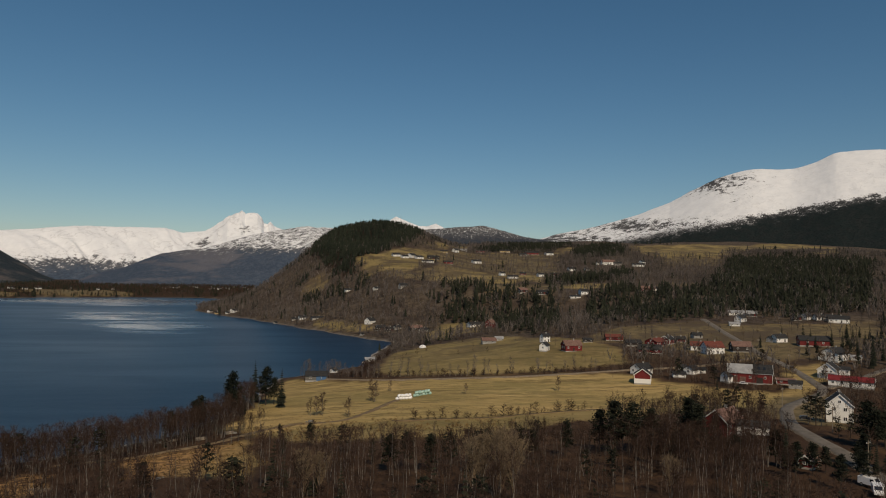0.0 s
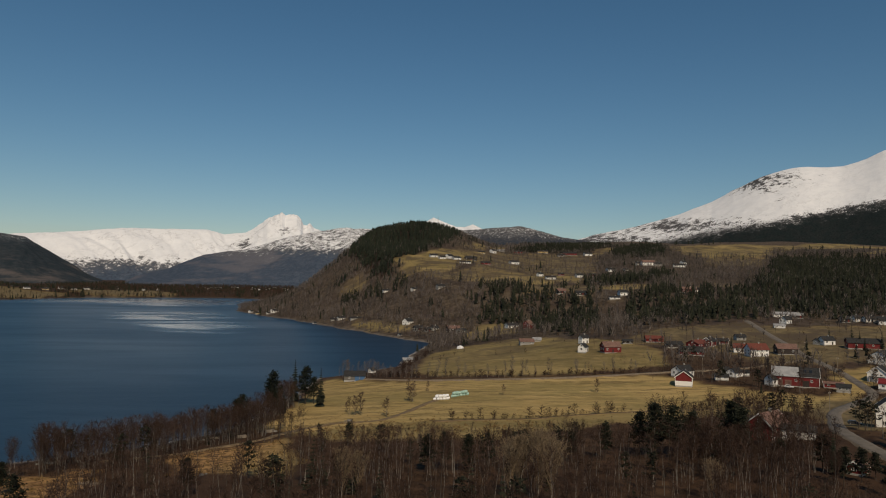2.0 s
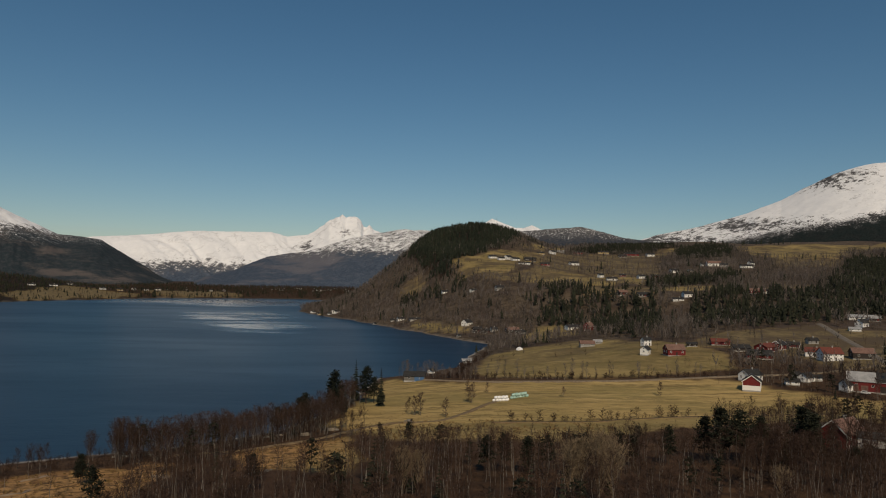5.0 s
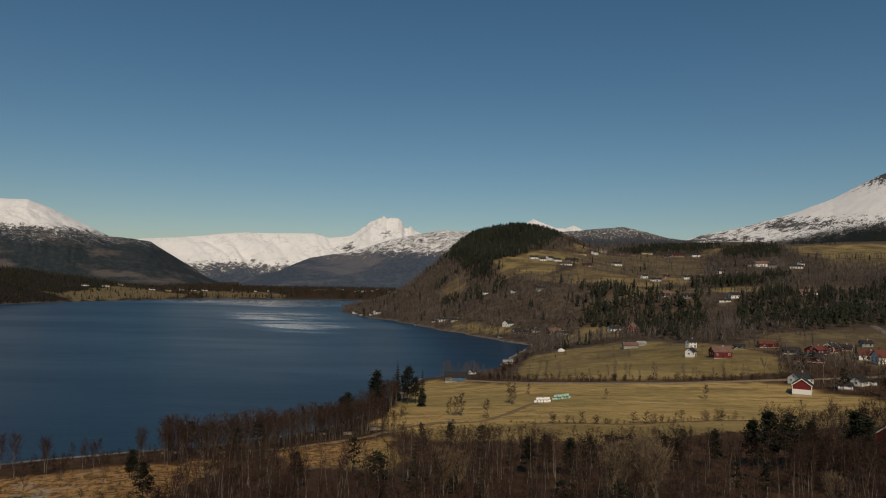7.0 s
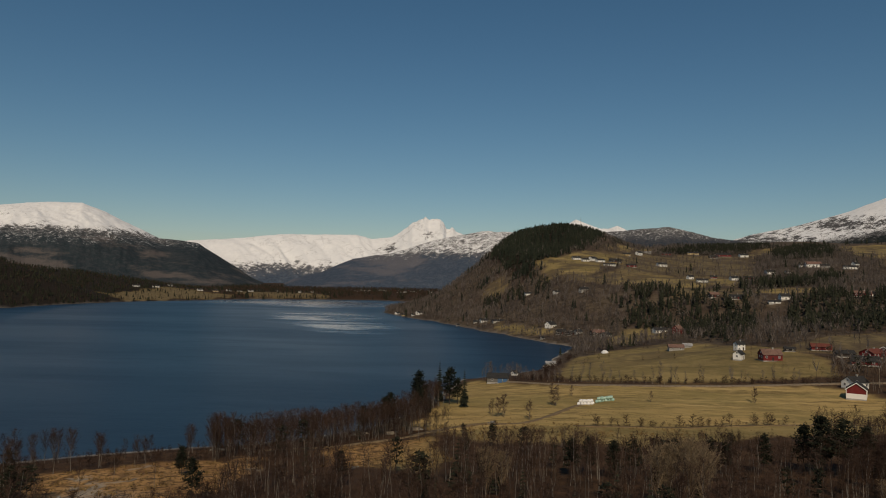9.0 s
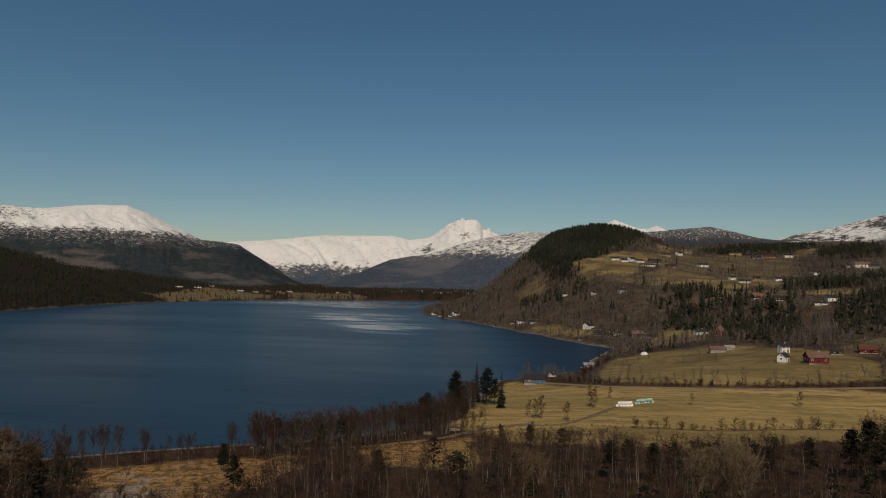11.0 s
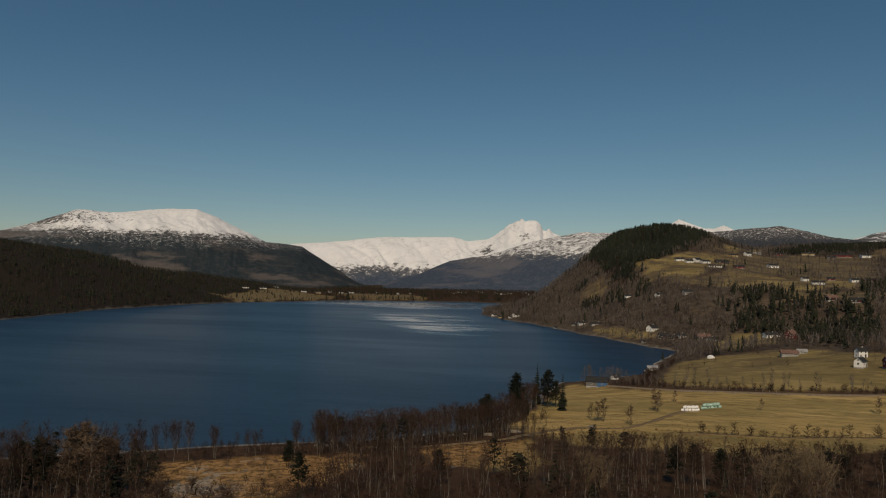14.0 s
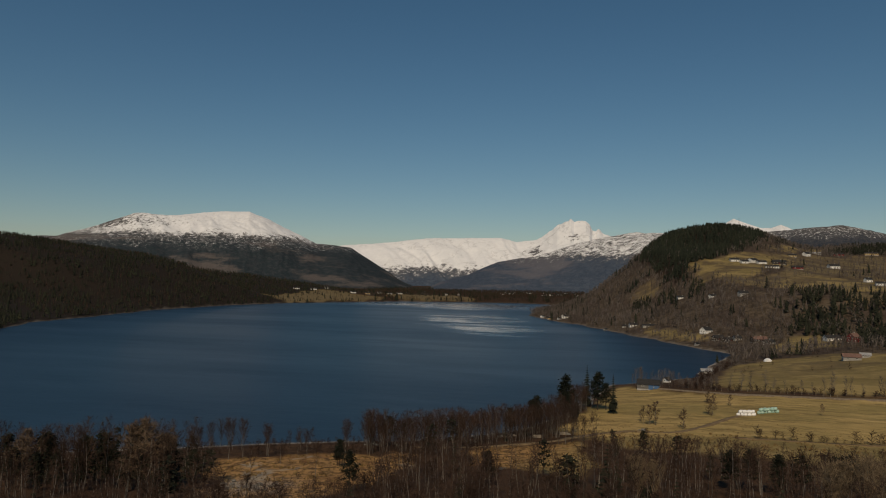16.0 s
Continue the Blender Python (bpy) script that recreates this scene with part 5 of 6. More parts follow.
def utility_pole(x, y, tall, turn):
    e = empty("utility_pole", pose(x, y, ground_at(x, y) - 0.2, 0, 0, turn), "weathered wooden utility pole with a crossarm", "pole", "utility poles along the road")
    part("pole", pole_bm(tall, 0.15, 0.10), WOOD, e)
    part("crossarm", boxed(-0.9, 0.9, -0.06, 0.06, tall - 0.75, tall - 0.6), WOOD, e)
    for px in (-0.75, 0.0, 0.75):
        part("insulator", boxed(px - 0.05, px + 0.05, -0.05, 0.05, tall - 0.6, tall - 0.38), TRIM, e)


for x, y, tall, turn in ((105.9, 174, 8.0, 30), (123, 392, 10.0, 70), (146, 300, 9.0, 40), (199, 400, 9.0, 20), (205, 452, 9.0, 20), (120, 215, 8.5, 30)):
    utility_pole(x, y, tall, turn)

mx, my = -88, 1430
mast = empty("radio_mast", pose(mx, my, ground_at(mx, my)), "thin steel radio mast on the wooded hilltop", "mast")
for a in (0, 120, 240):
    part("leg", pole_bm(22, 0.20, 0.12, 5), STEEL, mast, spot=pose(0.8 * math.cos(radians(a)), 0.8 * math.sin(radians(a)), 0))
for zb in range(2, 22, 4):
    part("brace", boxed(-0.8, 0.8, -0.06, 0.06, zb, zb + 0.14), STEEL, mast)
part("antenna", pole_bm(5, 0.10, 0.05, 5), STEEL, mast, spot=pose(0, 0, 21))


def stone_bm(size, seed):
    bm = bmesh.new()
    bmesh.ops.create_icosphere(bm, subdivisions=2, radius=size)
    for v in bm.verts:
        v.co *= 1 + 0.35 * noise.noise(v.co / size * 0.9 + Vector((seed, 0, 0)))
        v.co.z *= 0.62
    return bm


def boulder(x, y, size, seed):
    me = bpy.data.meshes.new("boulder")
    bm = stone_bm(size, seed)
    bm.to_mesh(me)
    bm.free()
    me.materials.append(STONE)
    o = new("boulder", me)
    o.matrix_basis = pose(x, y, ground_at(x, y) + size * 0.25, 0, 0, seed * 40)
    tagged(o, "grey lichen-spotted boulder on rough ground", "stone", "boulders in the rough ground")


rng = random.Random(8)
for cx, cy, n, spread_m in ((-113, 124, 18, 9), (-49, 268, 7, 2.2), (-74, 253, 4, 2.0), (-95, 243, 4, 2.5), (-128, 206, 8, 6), (-70, 172, 5, 8)):
    for k in range(n):
        boulder(cx + rng.gauss(0, spread_m / 2), cy + rng.gauss(0, spread_m / 2), rng.uniform(0.3, 0.95), k + cx)


def log_pile(x, y, turn, rows):
    e = empty("log_pile", pose(x, y, ground_at(x, y), 0, 0, turn), "stack of pale cut logs beside the track", "log pile")
    for r in range(rows):
        for k in range(6 - r):
            bm = bmesh.new()
            bmesh.ops.create_cone(bm, cap_ends=True, segments=8, radius1=0.17, radius2=0.15, depth=3.0, matrix=Matrix.Rotation(math.pi / 2, 4, "Y"))
            part("log", bm, WOOD, e, spot=pose(0.1 * ((k * 7 + r) % 3), (k + r * 0.5) * 0.34, 0.15 + r * 0.29))


log_pile(-75, 252, 30, 3)
log_pile(-82, 242.5, 40, 3)
log_pile(-92, 243.5, 35, 2)

# a small white dome tent at the field edge
bm = bmesh.new()
bmesh.ops.create_uvsphere(bm, u_segments=20, v_segments=10, radius=3.0)
bmesh.ops.delete(bm, geom=[v for v in bm.verts if v.co.z < -0.2], context="VERTS")
for v in bm.verts:
    v.co.z *= 0.85
tent = empty("dome_tent", pose(-15, 571, ground_at(-15, 571)), "white dome tent at the edge of a field", "tent")
part("canopy", bm, PLASTIC_WHITE, tent)
part("entrance", boxed(-0.7, 0.7, -3.1, -2.6, 0.0, 1.7), PLASTIC_WHITE, tent)
YARDS.append((-15, 571, 6))


def signpost(x, y, tall):
    e = empty("notice_board", pose(x, y, ground_at(x, y), 0, 0, -20), "white notice board on a post under the pines", "sign")
    part("post", boxed(-0.06, 0.06, -0.06, 0.06, -0.3, tall), WOOD, e)
    part("board", boxed(-0.45, 0.45, -0.10, -0.06, tall - 1.5, tall), TRIM, e)


signpost(-83.6, 326.7, 2.8)


def fence_run(x0, y0, x1, y1, gap=3.0):
    """Fence posts in a line, with two wires."""
    n = max(2, int(math.hypot(x1 - x0, y1 - y0) / gap))
    e = empty("fence", pose(x0, y0, ground_at(x0, y0)), "old wooden post-and-wire fence along a field", "fence")
    first = None
    for k in range(n + 1):
        x, y = x0 + (x1 - x0) * k / n, y0 + (y1 - y0) * k / n
        spot = pose(x - x0, y - y0, ground_at(x, y) - ground_at(x0, y0))
        if first is None:
            first = part("post", boxed(-0.06, 0.06, -0.06, 0.06, -0.3, 1.15), WOOD, e, spot=spot)
        else:
            again(first, e, spot)


fence_run(-40, 380, 20, 375)
fence_run(60, 290, 120, 300)
# ---- trees ----
def rod(a, b, ra, rb, sides=3):
    """A tapered stick as places and triangles."""
    a, b = np.array(a, float), np.array(b, float)
    d = (b - a) / (np.linalg.norm(b - a) + 1e-9)
    p = np.cross(d, (0.3, 0.9, 0.2))
    p /= np.linalg.norm(p)
    q = np.cross(d, p)
    t = np.arange(sides) * 2 * np.pi / sides
    ring = np.cos(t)[:, None] * p + np.sin(t)[:, None] * q
    V = np.vstack([a + ring * ra, b + ring * rb])
    F = []
    for i in range(sides):
        j = (i + 1) % sides
        F += [(i, j, sides + j), (i, sides + j, sides + i)]
    return V, np.array(F)


class Sprig:
    """Gathers places and triangles, with the number of a material for each."""

    def __init__(self):
        self.v, self.f, self.m, self.n = [], [], [], 0

    def add(self, v, f, m):
        self.v.append(np.asarray(v, float))
        self.f.append(np.asarray(f) + self.n)
        self.m.append(np.full(len(f), m))
        self.n += len(v)

    def sliver(self, a, b, w, m, rng):
        a, b = np.asarray(a, float), np.asarray(b, float)
        s = np.cross(b - a, rng.normal(size=3))
        s *= w / (np.linalg.norm(s) + 1e-9)
        self.add([a - s, a + s, b], [(0, 1, 2)], m)

    def done(self):
        return np.vstack(self.v), np.vstack(self.f), np.concatenate(self.m)


def bare_tree(seed, tall, limbs, twigs, spread_out=0.22, thick=0.011, wide=0.035, sides=5, joints=5, rise=1.3, low=0.22):
    """A leafless broadleaf tree: a bent tapered trunk, rising limbs and many fine twigs. Materials: 0 trunk, 1 limbs and twigs."""
    rng = np.random.default_rng(seed)
    t = Sprig()
    knots = [np.array([0, 0, -0.4])]
    for k in range(1, 6):
        knots.append(np.array([rng.normal(0, 0.02 * tall), rng.normal(0, 0.02 * tall), tall * k / 5.0]) * (1, 1, 0.96))
    for k in range(0, 5, 5 // joints):
        j = min(k + 5 // joints, 5)
        t.add(*rod(knots[k], knots[j], tall * thick * (1 - k / 5.4), tall * thick * (1 - j / 5.4), sides), 0)
    for i in range(limbs):
        h = rng.uniform(low, 0.97)
        k = min(int(h * 5), 4)
        a = knots[k] + (knots[k + 1] - knots[k]) * (h * 5 - k)
        ang = rng.uniform(0, 2 * np.pi)
        reach = tall * spread_out * (0.62 + 1.15 * h if h < 0.42 else 1.10 - 0.85 * (h - 0.42) / 0.55) * rng.uniform(0.6, 1.15)
        out = np.array([np.cos(ang), np.sin(ang), 0])
        up = min(rise, (tall * rng.uniform(0.94, 1.06) - a[2]) / (reach * 1.7))     # the crown closes over the trunk's tip
        b = a + out * reach * 0.6 + np.array([0, 0, reach * rng.uniform(0.6, 1.2) * up])
        c = b + out * reach * 0.4 + np.array([0, 0, reach * rng.uniform(0.3, 1.0) * up])
        if sides > 3:
            t.add(*rod(a, b, tall * thick * 0.34, tall * thick * 0.2, 3), 1)
            t.add(*rod(b, c, tall * thick * 0.2, tall * thick * 0.06, 3), 1)
        else:
            t.sliver(a, c, wide * 1.6, 1, rng)
        for j in range(twigs):
            u = rng.uniform(0.25, 1.0)
            p = a + (b - a) * u * 2 if u < 0.5 else b + (c - b) * (u * 2 - 1)
            d = rng.normal(size=3) * (1, 1, 0.5) + out * 0.5 + np.array([0, 0, 0.75])
            d *= tall * rng.uniform(0.05, 0.12) / np.linalg.norm(d)
            t.sliver(p, p + d, wide * rng.uniform(0.6, 1.2), 1, rng)
    return t.done()


def conifer(seed, tall, tiers, blades, wide=0.17, pine=False, simple=False):
    """A spruce of drooping whorls, or a pine with an open round-topped crown. Materials: 0 trunk, 1 needles."""
    rng = np.random.default_rng(seed)
    t = Sprig()
    t.add(*rod((0, 0, -0.4), (0, 0, tall * (0.6 if simple else 0.97)), tall * 0.013, tall * 0.003, 3 if simple else 4), 0)
    for i in range(tiers):
        h = i / (tiers - 1)
        z = tall * ((0.42 + 0.53 * h) if pine else (0.10 + 0.87 * h))
        r = tall * wide * ((1.25 - 0.75 * abs(h - 0.45) ** 1.3 - 0.35 * h) if pine else (1.04 - h) ** 0.85) * rng.uniform(0.85, 1.12)
        turn = rng.uniform(0, 6.28)
        for k in range(blades):
            a = turn + 6.283 * k / blades + rng.normal(0, 0.2)
            rr = r * rng.uniform(0.55, 1.2)
            o, s = np.array([np.cos(a), np.sin(a), 0]), np.array([-np.sin(a), np.cos(a), 0])
            drop = rr * (rng.uniform(-0.25, 0.5) if pine else rng.uniform(0.15, 0.65))
            tip = o * rr + (0, 0, z - drop)
            mid = o * rr * 0.5 + (0, 0, z - drop * 0.3 + rr * 0.06)
            w = rr * rng.uniform(0.22, 0.42) + 0.10
            hang = np.array([0, 0, -rng.uniform(0.1, 0.5) * rr * 0.6 - 0.12])
            root = np.array([0, 0, z + rr * 0.12])
            if simple:
                t.add([root, mid - s * w * 1.2 + hang, tip, mid + s * w * 1.2 + hang], [(0, 1, 2), (0, 2, 3)], 1)
                continue
            t.add([root, mid - s * w + hang, tip, mid + s * w + hang, mid], [(0, 1, 4), (1, 2, 4), (2, 3, 4), (3, 0, 4)], 1)
    return t.done()


def spire(seed, tall, skirts, wide=0.15):
    """A far-off spruce: stacked ragged skirts of boughs. Material 1, needles."""
    rng = np.random.default_rng(seed)
    t = Sprig()
    t.add(*rod((0, 0, -0.5), (0, 0, tall * 0.3), tall * 0.014, tall * 0.010, 3), 0)
    for i in range(skirts):
        lo, hi = 0.06 + 0.80 * i / skirts, min(1.0, 0.06 + 0.80 * i / skirts + 1.25 / skirts)
        if i == skirts - 1:
            hi = 1.0
        r = tall * wide * (1.0 - 0.8 * i / skirts)
        a = np.arange(7) * 6.283 / 7 + rng.uniform(0, 6)
        rr = r * rng.uniform(0.6, 1.25, 7)
        ring = np.stack([np.cos(a) * rr, np.sin(a) * rr, tall * lo + rng.uniform(-0.05, 0.05, 7) * tall], -1)
        top = np.array([[rng.normal(0, 0.01) * tall, 0, tall * hi]])
        t.add(np.vstack([ring, top]), [(k, (k + 1) % 7, 7) for k in range(7)], 1)
    return t.done()


def far_pine(seed, tall, clumps):
    """A pine or broad spruce far off: a trunk and a heap of ragged clumps of needles."""
    rng = np.random.default_rng(seed)
    t = Sprig()
    t.add(*rod((0, 0, -0.5), (0, 0, tall * 0.8), tall * 0.015, tall * 0.006, 3), 0)
    for i in range(clumps):
        h = 0.28 + 0.64 * (i + 0.5) / clumps
        a, out = rng.uniform(0, 6.283), tall * 0.11 * np.sqrt(max(0.05, 1 - ((h - 0.45) / 0.55) ** 2)) * rng.uniform(0.4, 1.1)
        c = np.array([np.cos(a) * out, np.sin(a) * out, tall * h])
        r = tall * rng.uniform(0.085, 0.15) * (1.15 - 0.55 * h)
        ang = np.arange(5) * 1.2566 + rng.uniform(0, 6)
        rr = r * rng.uniform(0.65, 1.35, 5)
        ring = c + np.stack([np.cos(ang) * rr, np.sin(ang) * rr, rng.uniform(-0.5, 0.2, 5) * r], -1)
        tip = c + np.array([[0, 0, r * rng.uniform(0.9, 1.6)]])
        t.add(np.vstack([ring, tip]), [(k, (k + 1) % 5, 5) for k in range(5)], 1)
    return t.done()


def pine(seed, tall, boughs, tufts, fine=1.0):
    """A pine: a bare lower trunk, spreading boughs and rounded pads of needle tufts. Materials: 0 trunk and boughs, 1 needles."""
    rng = np.random.default_rng(seed)
    t = Sprig()
    t.add(*rod((0, 0, -0.4), (0.02 * tall, 0, tall * 0.5), tall * 0.016, tall * 0.011, 6), 0)
    t.add(*rod((0.02 * tall, 0, tall * 0.5), (0, 0.01 * tall, tall * 0.95), tall * 0.011, tall * 0.003, 5), 0)
    for i in range(boughs):
        h = 0.28 + 0.70 * (i + rng.uniform(0, 1)) / boughs
        a = i * 2.4 + rng.normal(0, 0.4)
        reach = tall * 0.215 * (1.25 - 0.55 * h) * np.sqrt(max(0.06, 1 - ((h - 0.45) / 0.57) ** 2)) * rng.uniform(0.65, 1.15)
        base = np.array([0.01 * tall, 0, tall * h])
        tip = base + (np.cos(a) * reach, np.sin(a) * reach, reach * rng.uniform(0.0, 0.45))
        t.add(*rod(base, tip, tall * 0.004, tall * 0.0015, 3), 0)
        for k in range(tufts):
            c = base + (tip - base) * rng.uniform(0.35, 1.08) + rng.normal(0, 0.035 * tall, 3) * (1, 1, 0.6)
            d = rng.normal(size=3) * (1, 1, 0.45)
            d *= tall * rng.uniform(0.02, 0.036) * fine / np.linalg.norm(d)
            s = np.cross(d, rng.normal(size=3))
            s *= tall * rng.uniform(0.009, 0.017) * fine / (np.linalg.norm(s) + 1e-9)
            t.add([c - d, c + s, c + d, c - s], [(0, 1, 2), (0, 2, 3)], 1)
    return t.done()


def stand(name, protos, spots, mats, label, category="trees", lean=0.04, seed=1):
    """Many trees joined into one object; spots: rows of x, y, z, size."""
    rng = np.random.default_rng(seed)
    VV, FF, MM, TT, n = [], [], [], [], 0
    pick = rng.integers(0, len(protos), len(spots))
    for k, (v, f, m) in enumerate(protos):
        S = spots[pick == k]
        if not len(S):
            continue
        a = rng.uniform(0, 6.283, len(S))
        ca, sa = np.cos(a)[:, None], np.sin(a)[:, None]
        fat = (S[:, 3] * rng.uniform(0.85, 1.2, len(S)))[:, None]
        lx, ly = rng.normal(0, lean, (2, len(S), 1))
        z = v[:, 2] * S[:, 3, None]
        x = (v[:, 0] * ca - v[:, 1] * sa) * fat + lx * z + S[:, 0, None]
        y = (v[:, 0] * sa + v[:, 1] * ca) * fat + ly * z + S[:, 1, None]
        VV.append(np.stack([x, y, z + S[:, 2, None]], -1).reshape(-1, 3))
        FF.append((f[None] + (np.arange(len(S)) * len(v))[:, None, None] + n).reshape(-1, 3))
        MM.append(np.tile(m, len(S)))
        TT.append(np.repeat(rng.uniform(-0.35, 0.45, len(S)) + 0.3 * ripple(S[:, 0], S[:, 1], 130, 5.5), len(v)))
        n += len(S) * len(v)
    ob = solid(name, np.vstack(VV), np.vstack(FF), mats, np.concatenate(MM), False, {"tone": np.concatenate(TT)})
    return tagged(ob, label, category, kind="stuff")


def scattered(seed, count, az0, az1, r0, r1, keep, low, high_):
    """Random spots on land between two bearings and distances; keep(x, y) gives the chance of each."""
    rng = np.random.default_rng(seed)
    a, r = np.radians(rng.uniform(az0, az1, count)), np.sqrt(rng.uniform(r0 ** 2, r1 ** 2, count))
    x, y = r * np.sin(a), r * np.cos(a)
    ok = (rng.uniform(0, 1, count) < keep(x, y)) & (shore(x, y) > 1.5)
    x, y = x[ok], y[ok]
    return np.stack([x, y, height(x, y), rng.uniform(low, high_, len(x)) ** 1.0], -1)


def open_land(x, y):
    """1 on fields, roads and yards, where no wood grows."""
    m = np.maximum(np.maximum(field_mask(x, y, "straw"), field_mask(x, y, "green")), (0.93 - 0.13 * smooth(y, 850, 1000)) * field_mask(x, y, "pasture"))
    m = np.maximum(m, road_distance(x, y) < 3.0)
    for cx, cy, r in YARDS:
        m = np.maximum(m, np.hypot(x - cx, y - cy) < r)
    return m
# ---- woods ----
DARK_WOODS = [[(269, 1443), (311, 1602), (375, 1686), (439, 1696), (359, 1376), (299, 1317)],
              [(129, 856), (149, 915), (200, 988), (293, 1096), (272, 1000), (180, 855), (139, 853)],
              [(553, 1342), (651, 1346), (690, 1317), (788, 1274), (379, 614), (320, 611), (269, 607), (254, 628), (316, 822), (408, 1011)],
              [(148, 727), (195, 831), (245, 817), (298, 777), (242, 610), (179, 582), (129, 612)],
              [(-6, 875), (57, 866), (136, 837), (117, 678), (75, 569), (46, 691), (-4, 737)],
              [(-172, 1040), (-172, 1066), (-153, 1057), (-139, 985), (-147, 972)],
              [(-202, 1016), (-205, 1060), (-191, 1056), (-177, 992)],
              [(-122, 1008), (-113, 1014), (-103, 999), (-104, 978), (-116, 987)],
              [(61, 1495), (133, 1634), (303, 1872), (309, 1660), (238, 1544), (121, 1488)]]


def dark_wood(x, y):
    """1 inside the spruce plantations and mixed dark woods, with ragged edges."""
    m = np.zeros(np.shape(x))
    jx, jy = x + 14 * ripple(x, y, 40, 3.0), y + 22 * ripple(x, y, 44, 7.0)
    for ring in DARK_WOODS:
        m = np.maximum(m, inside(jx, jy, ring))
    return m


def canopy(rows, base):
    """Lower growth on the bank below the big field, so that the wood thins out towards it."""
    x, y = rows[:, 0], rows[:, 1]
    a = np.degrees(np.arctan2(x, y))
    k = 0.207 - 0.016 * smooth(a, 3, 9) + 0.012 * ripple(x, y, 9, 5.0) - 0.5 * smooth(a, 13, 16) - 0.5 * (1 - smooth(a, -21, -18)) + 0.58 * (1 - smooth(a, -33, -29)) * smooth(a, -47, -44)
    r = np.hypot(x, y)
    k = np.where((a > 25) & (a < 31) & (r < 238), 0.235 + 0.012 * ripple(x, y, 9, 5.0), k)
    top = EYE_Z - r * k - rows[:, 2]
    out = rows.copy()
    out[:, 3] = np.minimum(out[:, 3], np.maximum(top, 0.0) / base)
    return out[out[:, 3] > 0.22]


def wood_near(x, y):
    a = np.degrees(np.arctan2(x, y))
    beach = smooth(a, -45, -43) * (1 - smooth(a, -33.5, -32)) * smooth(np.hypot(x, y), 135, 160)
    return ((x > -35) | (y < 335)) * (1 - 0.95 * beach) * (1 - open_land(x, y)) * smooth(np.hypot(x, y), 72, 100) * (0.25 + 0.75 * smooth(ripple(x, y, 44, 9.0), -0.6, 0.25))


def wood_far(x, y):
    d = 0.72 + 0.25 * (1 - smooth(x, -60, 60)) + 0.55 * ripple(x, y, 105, 6.0) + 0.35 * ripple(x, y, 37, 2.0)
    return (1 - open_land(x, y)) * np.clip(d, 0.12, 1) * (1 - 0.9 * hill_cap(x, y)) * (1 - 0.65 * dark_wood(x, y)) * ((x > -40) | (y > 600))


def firs(x, y):
    """Spruces and pines: closed on the hilltop, in clumps and singly elsewhere."""
    p = x * 0.21 + y * 0.978
    loose = (0.10 + 0.25 * (1 - smooth(x, 0, 80))) * smooth(p, 540, 640) * smooth(ripple(x, y, 64, 2.5) + 0.5 * ripple(x, y, 29, 4.0), 0.2, 0.7) + 0.3 * smooth(p, 1540, 1640) * smooth(ripple(x, y, 90, 1.5), -0.2, 0.5) + 0.012
    return (1 - open_land(x, y)) * loose


def west_firs(x, y):
    return (1 - open_land(x, y)) * (0.4 + 0.6 * smooth(ripple(x, y, 170, 3.5), -0.5, 0.3)) * (x < -430) * (0.35 + 0.65 * smooth(-np.degrees(np.arctan2(x, y)), 33, 37))


far_bare = [bare_tree(s, 9.5, 7, 2, 0.20, 0.010, 0.16, 3, 1, 1.5) for s in range(8)]
mid_bare = [bare_tree(s + 20, 10.5, 14, 9, 0.18, 0.008, 0.040, 4, 2, 1.5) for s in range(7)]
garden_bare = [bare_tree(s + 30, 8.0, 20, 10, 0.22, 0.008, 0.045, 4, 2, 1.0, 0.10) for s in range(5)]
bushes = [bare_tree(s + 60, 3.2, 34, 12, 0.42, 0.012, 0.030, 3, 2, 0.4, 0.02) for s in range(4)]
thin_bush = [bare_tree(s + 90, 3.2, 14, 5, 0.42, 0.012, 0.048, 3, 2, 0.45, 0.02) for s in range(4)]
far_fir = [spire(s, 14.0, 4, 0.16 + 0.012 * s) for s in range(4)] + [far_pine(s + 20, 12.0, 7) for s in range(4)]
block_fir = [far_pine(s + 10, 12.0, 7) for s in range(5)] + [spire(s + 30, 13.0, 4, 0.19) for s in range(3)]
tiny_fir = [spire(s + 40, 12.0, 3, 0.24) for s in range(2)] + [far_pine(s + 50, 11.0, 5) for s in range(4)]
mid_fir = [conifer(s + 70, 11.0, 11, 8, 0.17) for s in range(3)] + [pine(s + 80, 11.0, 18, 16, 1.5) for s in range(3)]
stand("valley_woods", far_bare, scattered(3, 50000, -21, 35, 420, 1750, wood_far, 0.55, 1.3), [BARK_DARK, TWIG_FAR], "leafless grey-brown birch woods on the valley slopes", seed=3)
blocks = scattered(41, 90000, -13, 33, 540, 1750, lambda x, y: dark_wood(x, y) * (1 - open_land(x, y)) * np.clip(0.55 + 0.6 * ripple(x, y, 48, 6.5), 0.12, 0.9) * (0.55 + 0.45 * smooth(y, 700, 1000)), 0.5, 1.1)
stand("plantation_firs", block_fir, blocks, [BARK_DARK, NEEDLES], "dense dark spruce and pine wood on the valley slope", seed=41)
stand("hill_firs", far_fir, scattered(4, 22000, -21, 35, 430, 1850, firs, 0.45, 1.1), [BARK_DARK, NEEDLES], "dark green spruces on the valley slopes", seed=4)
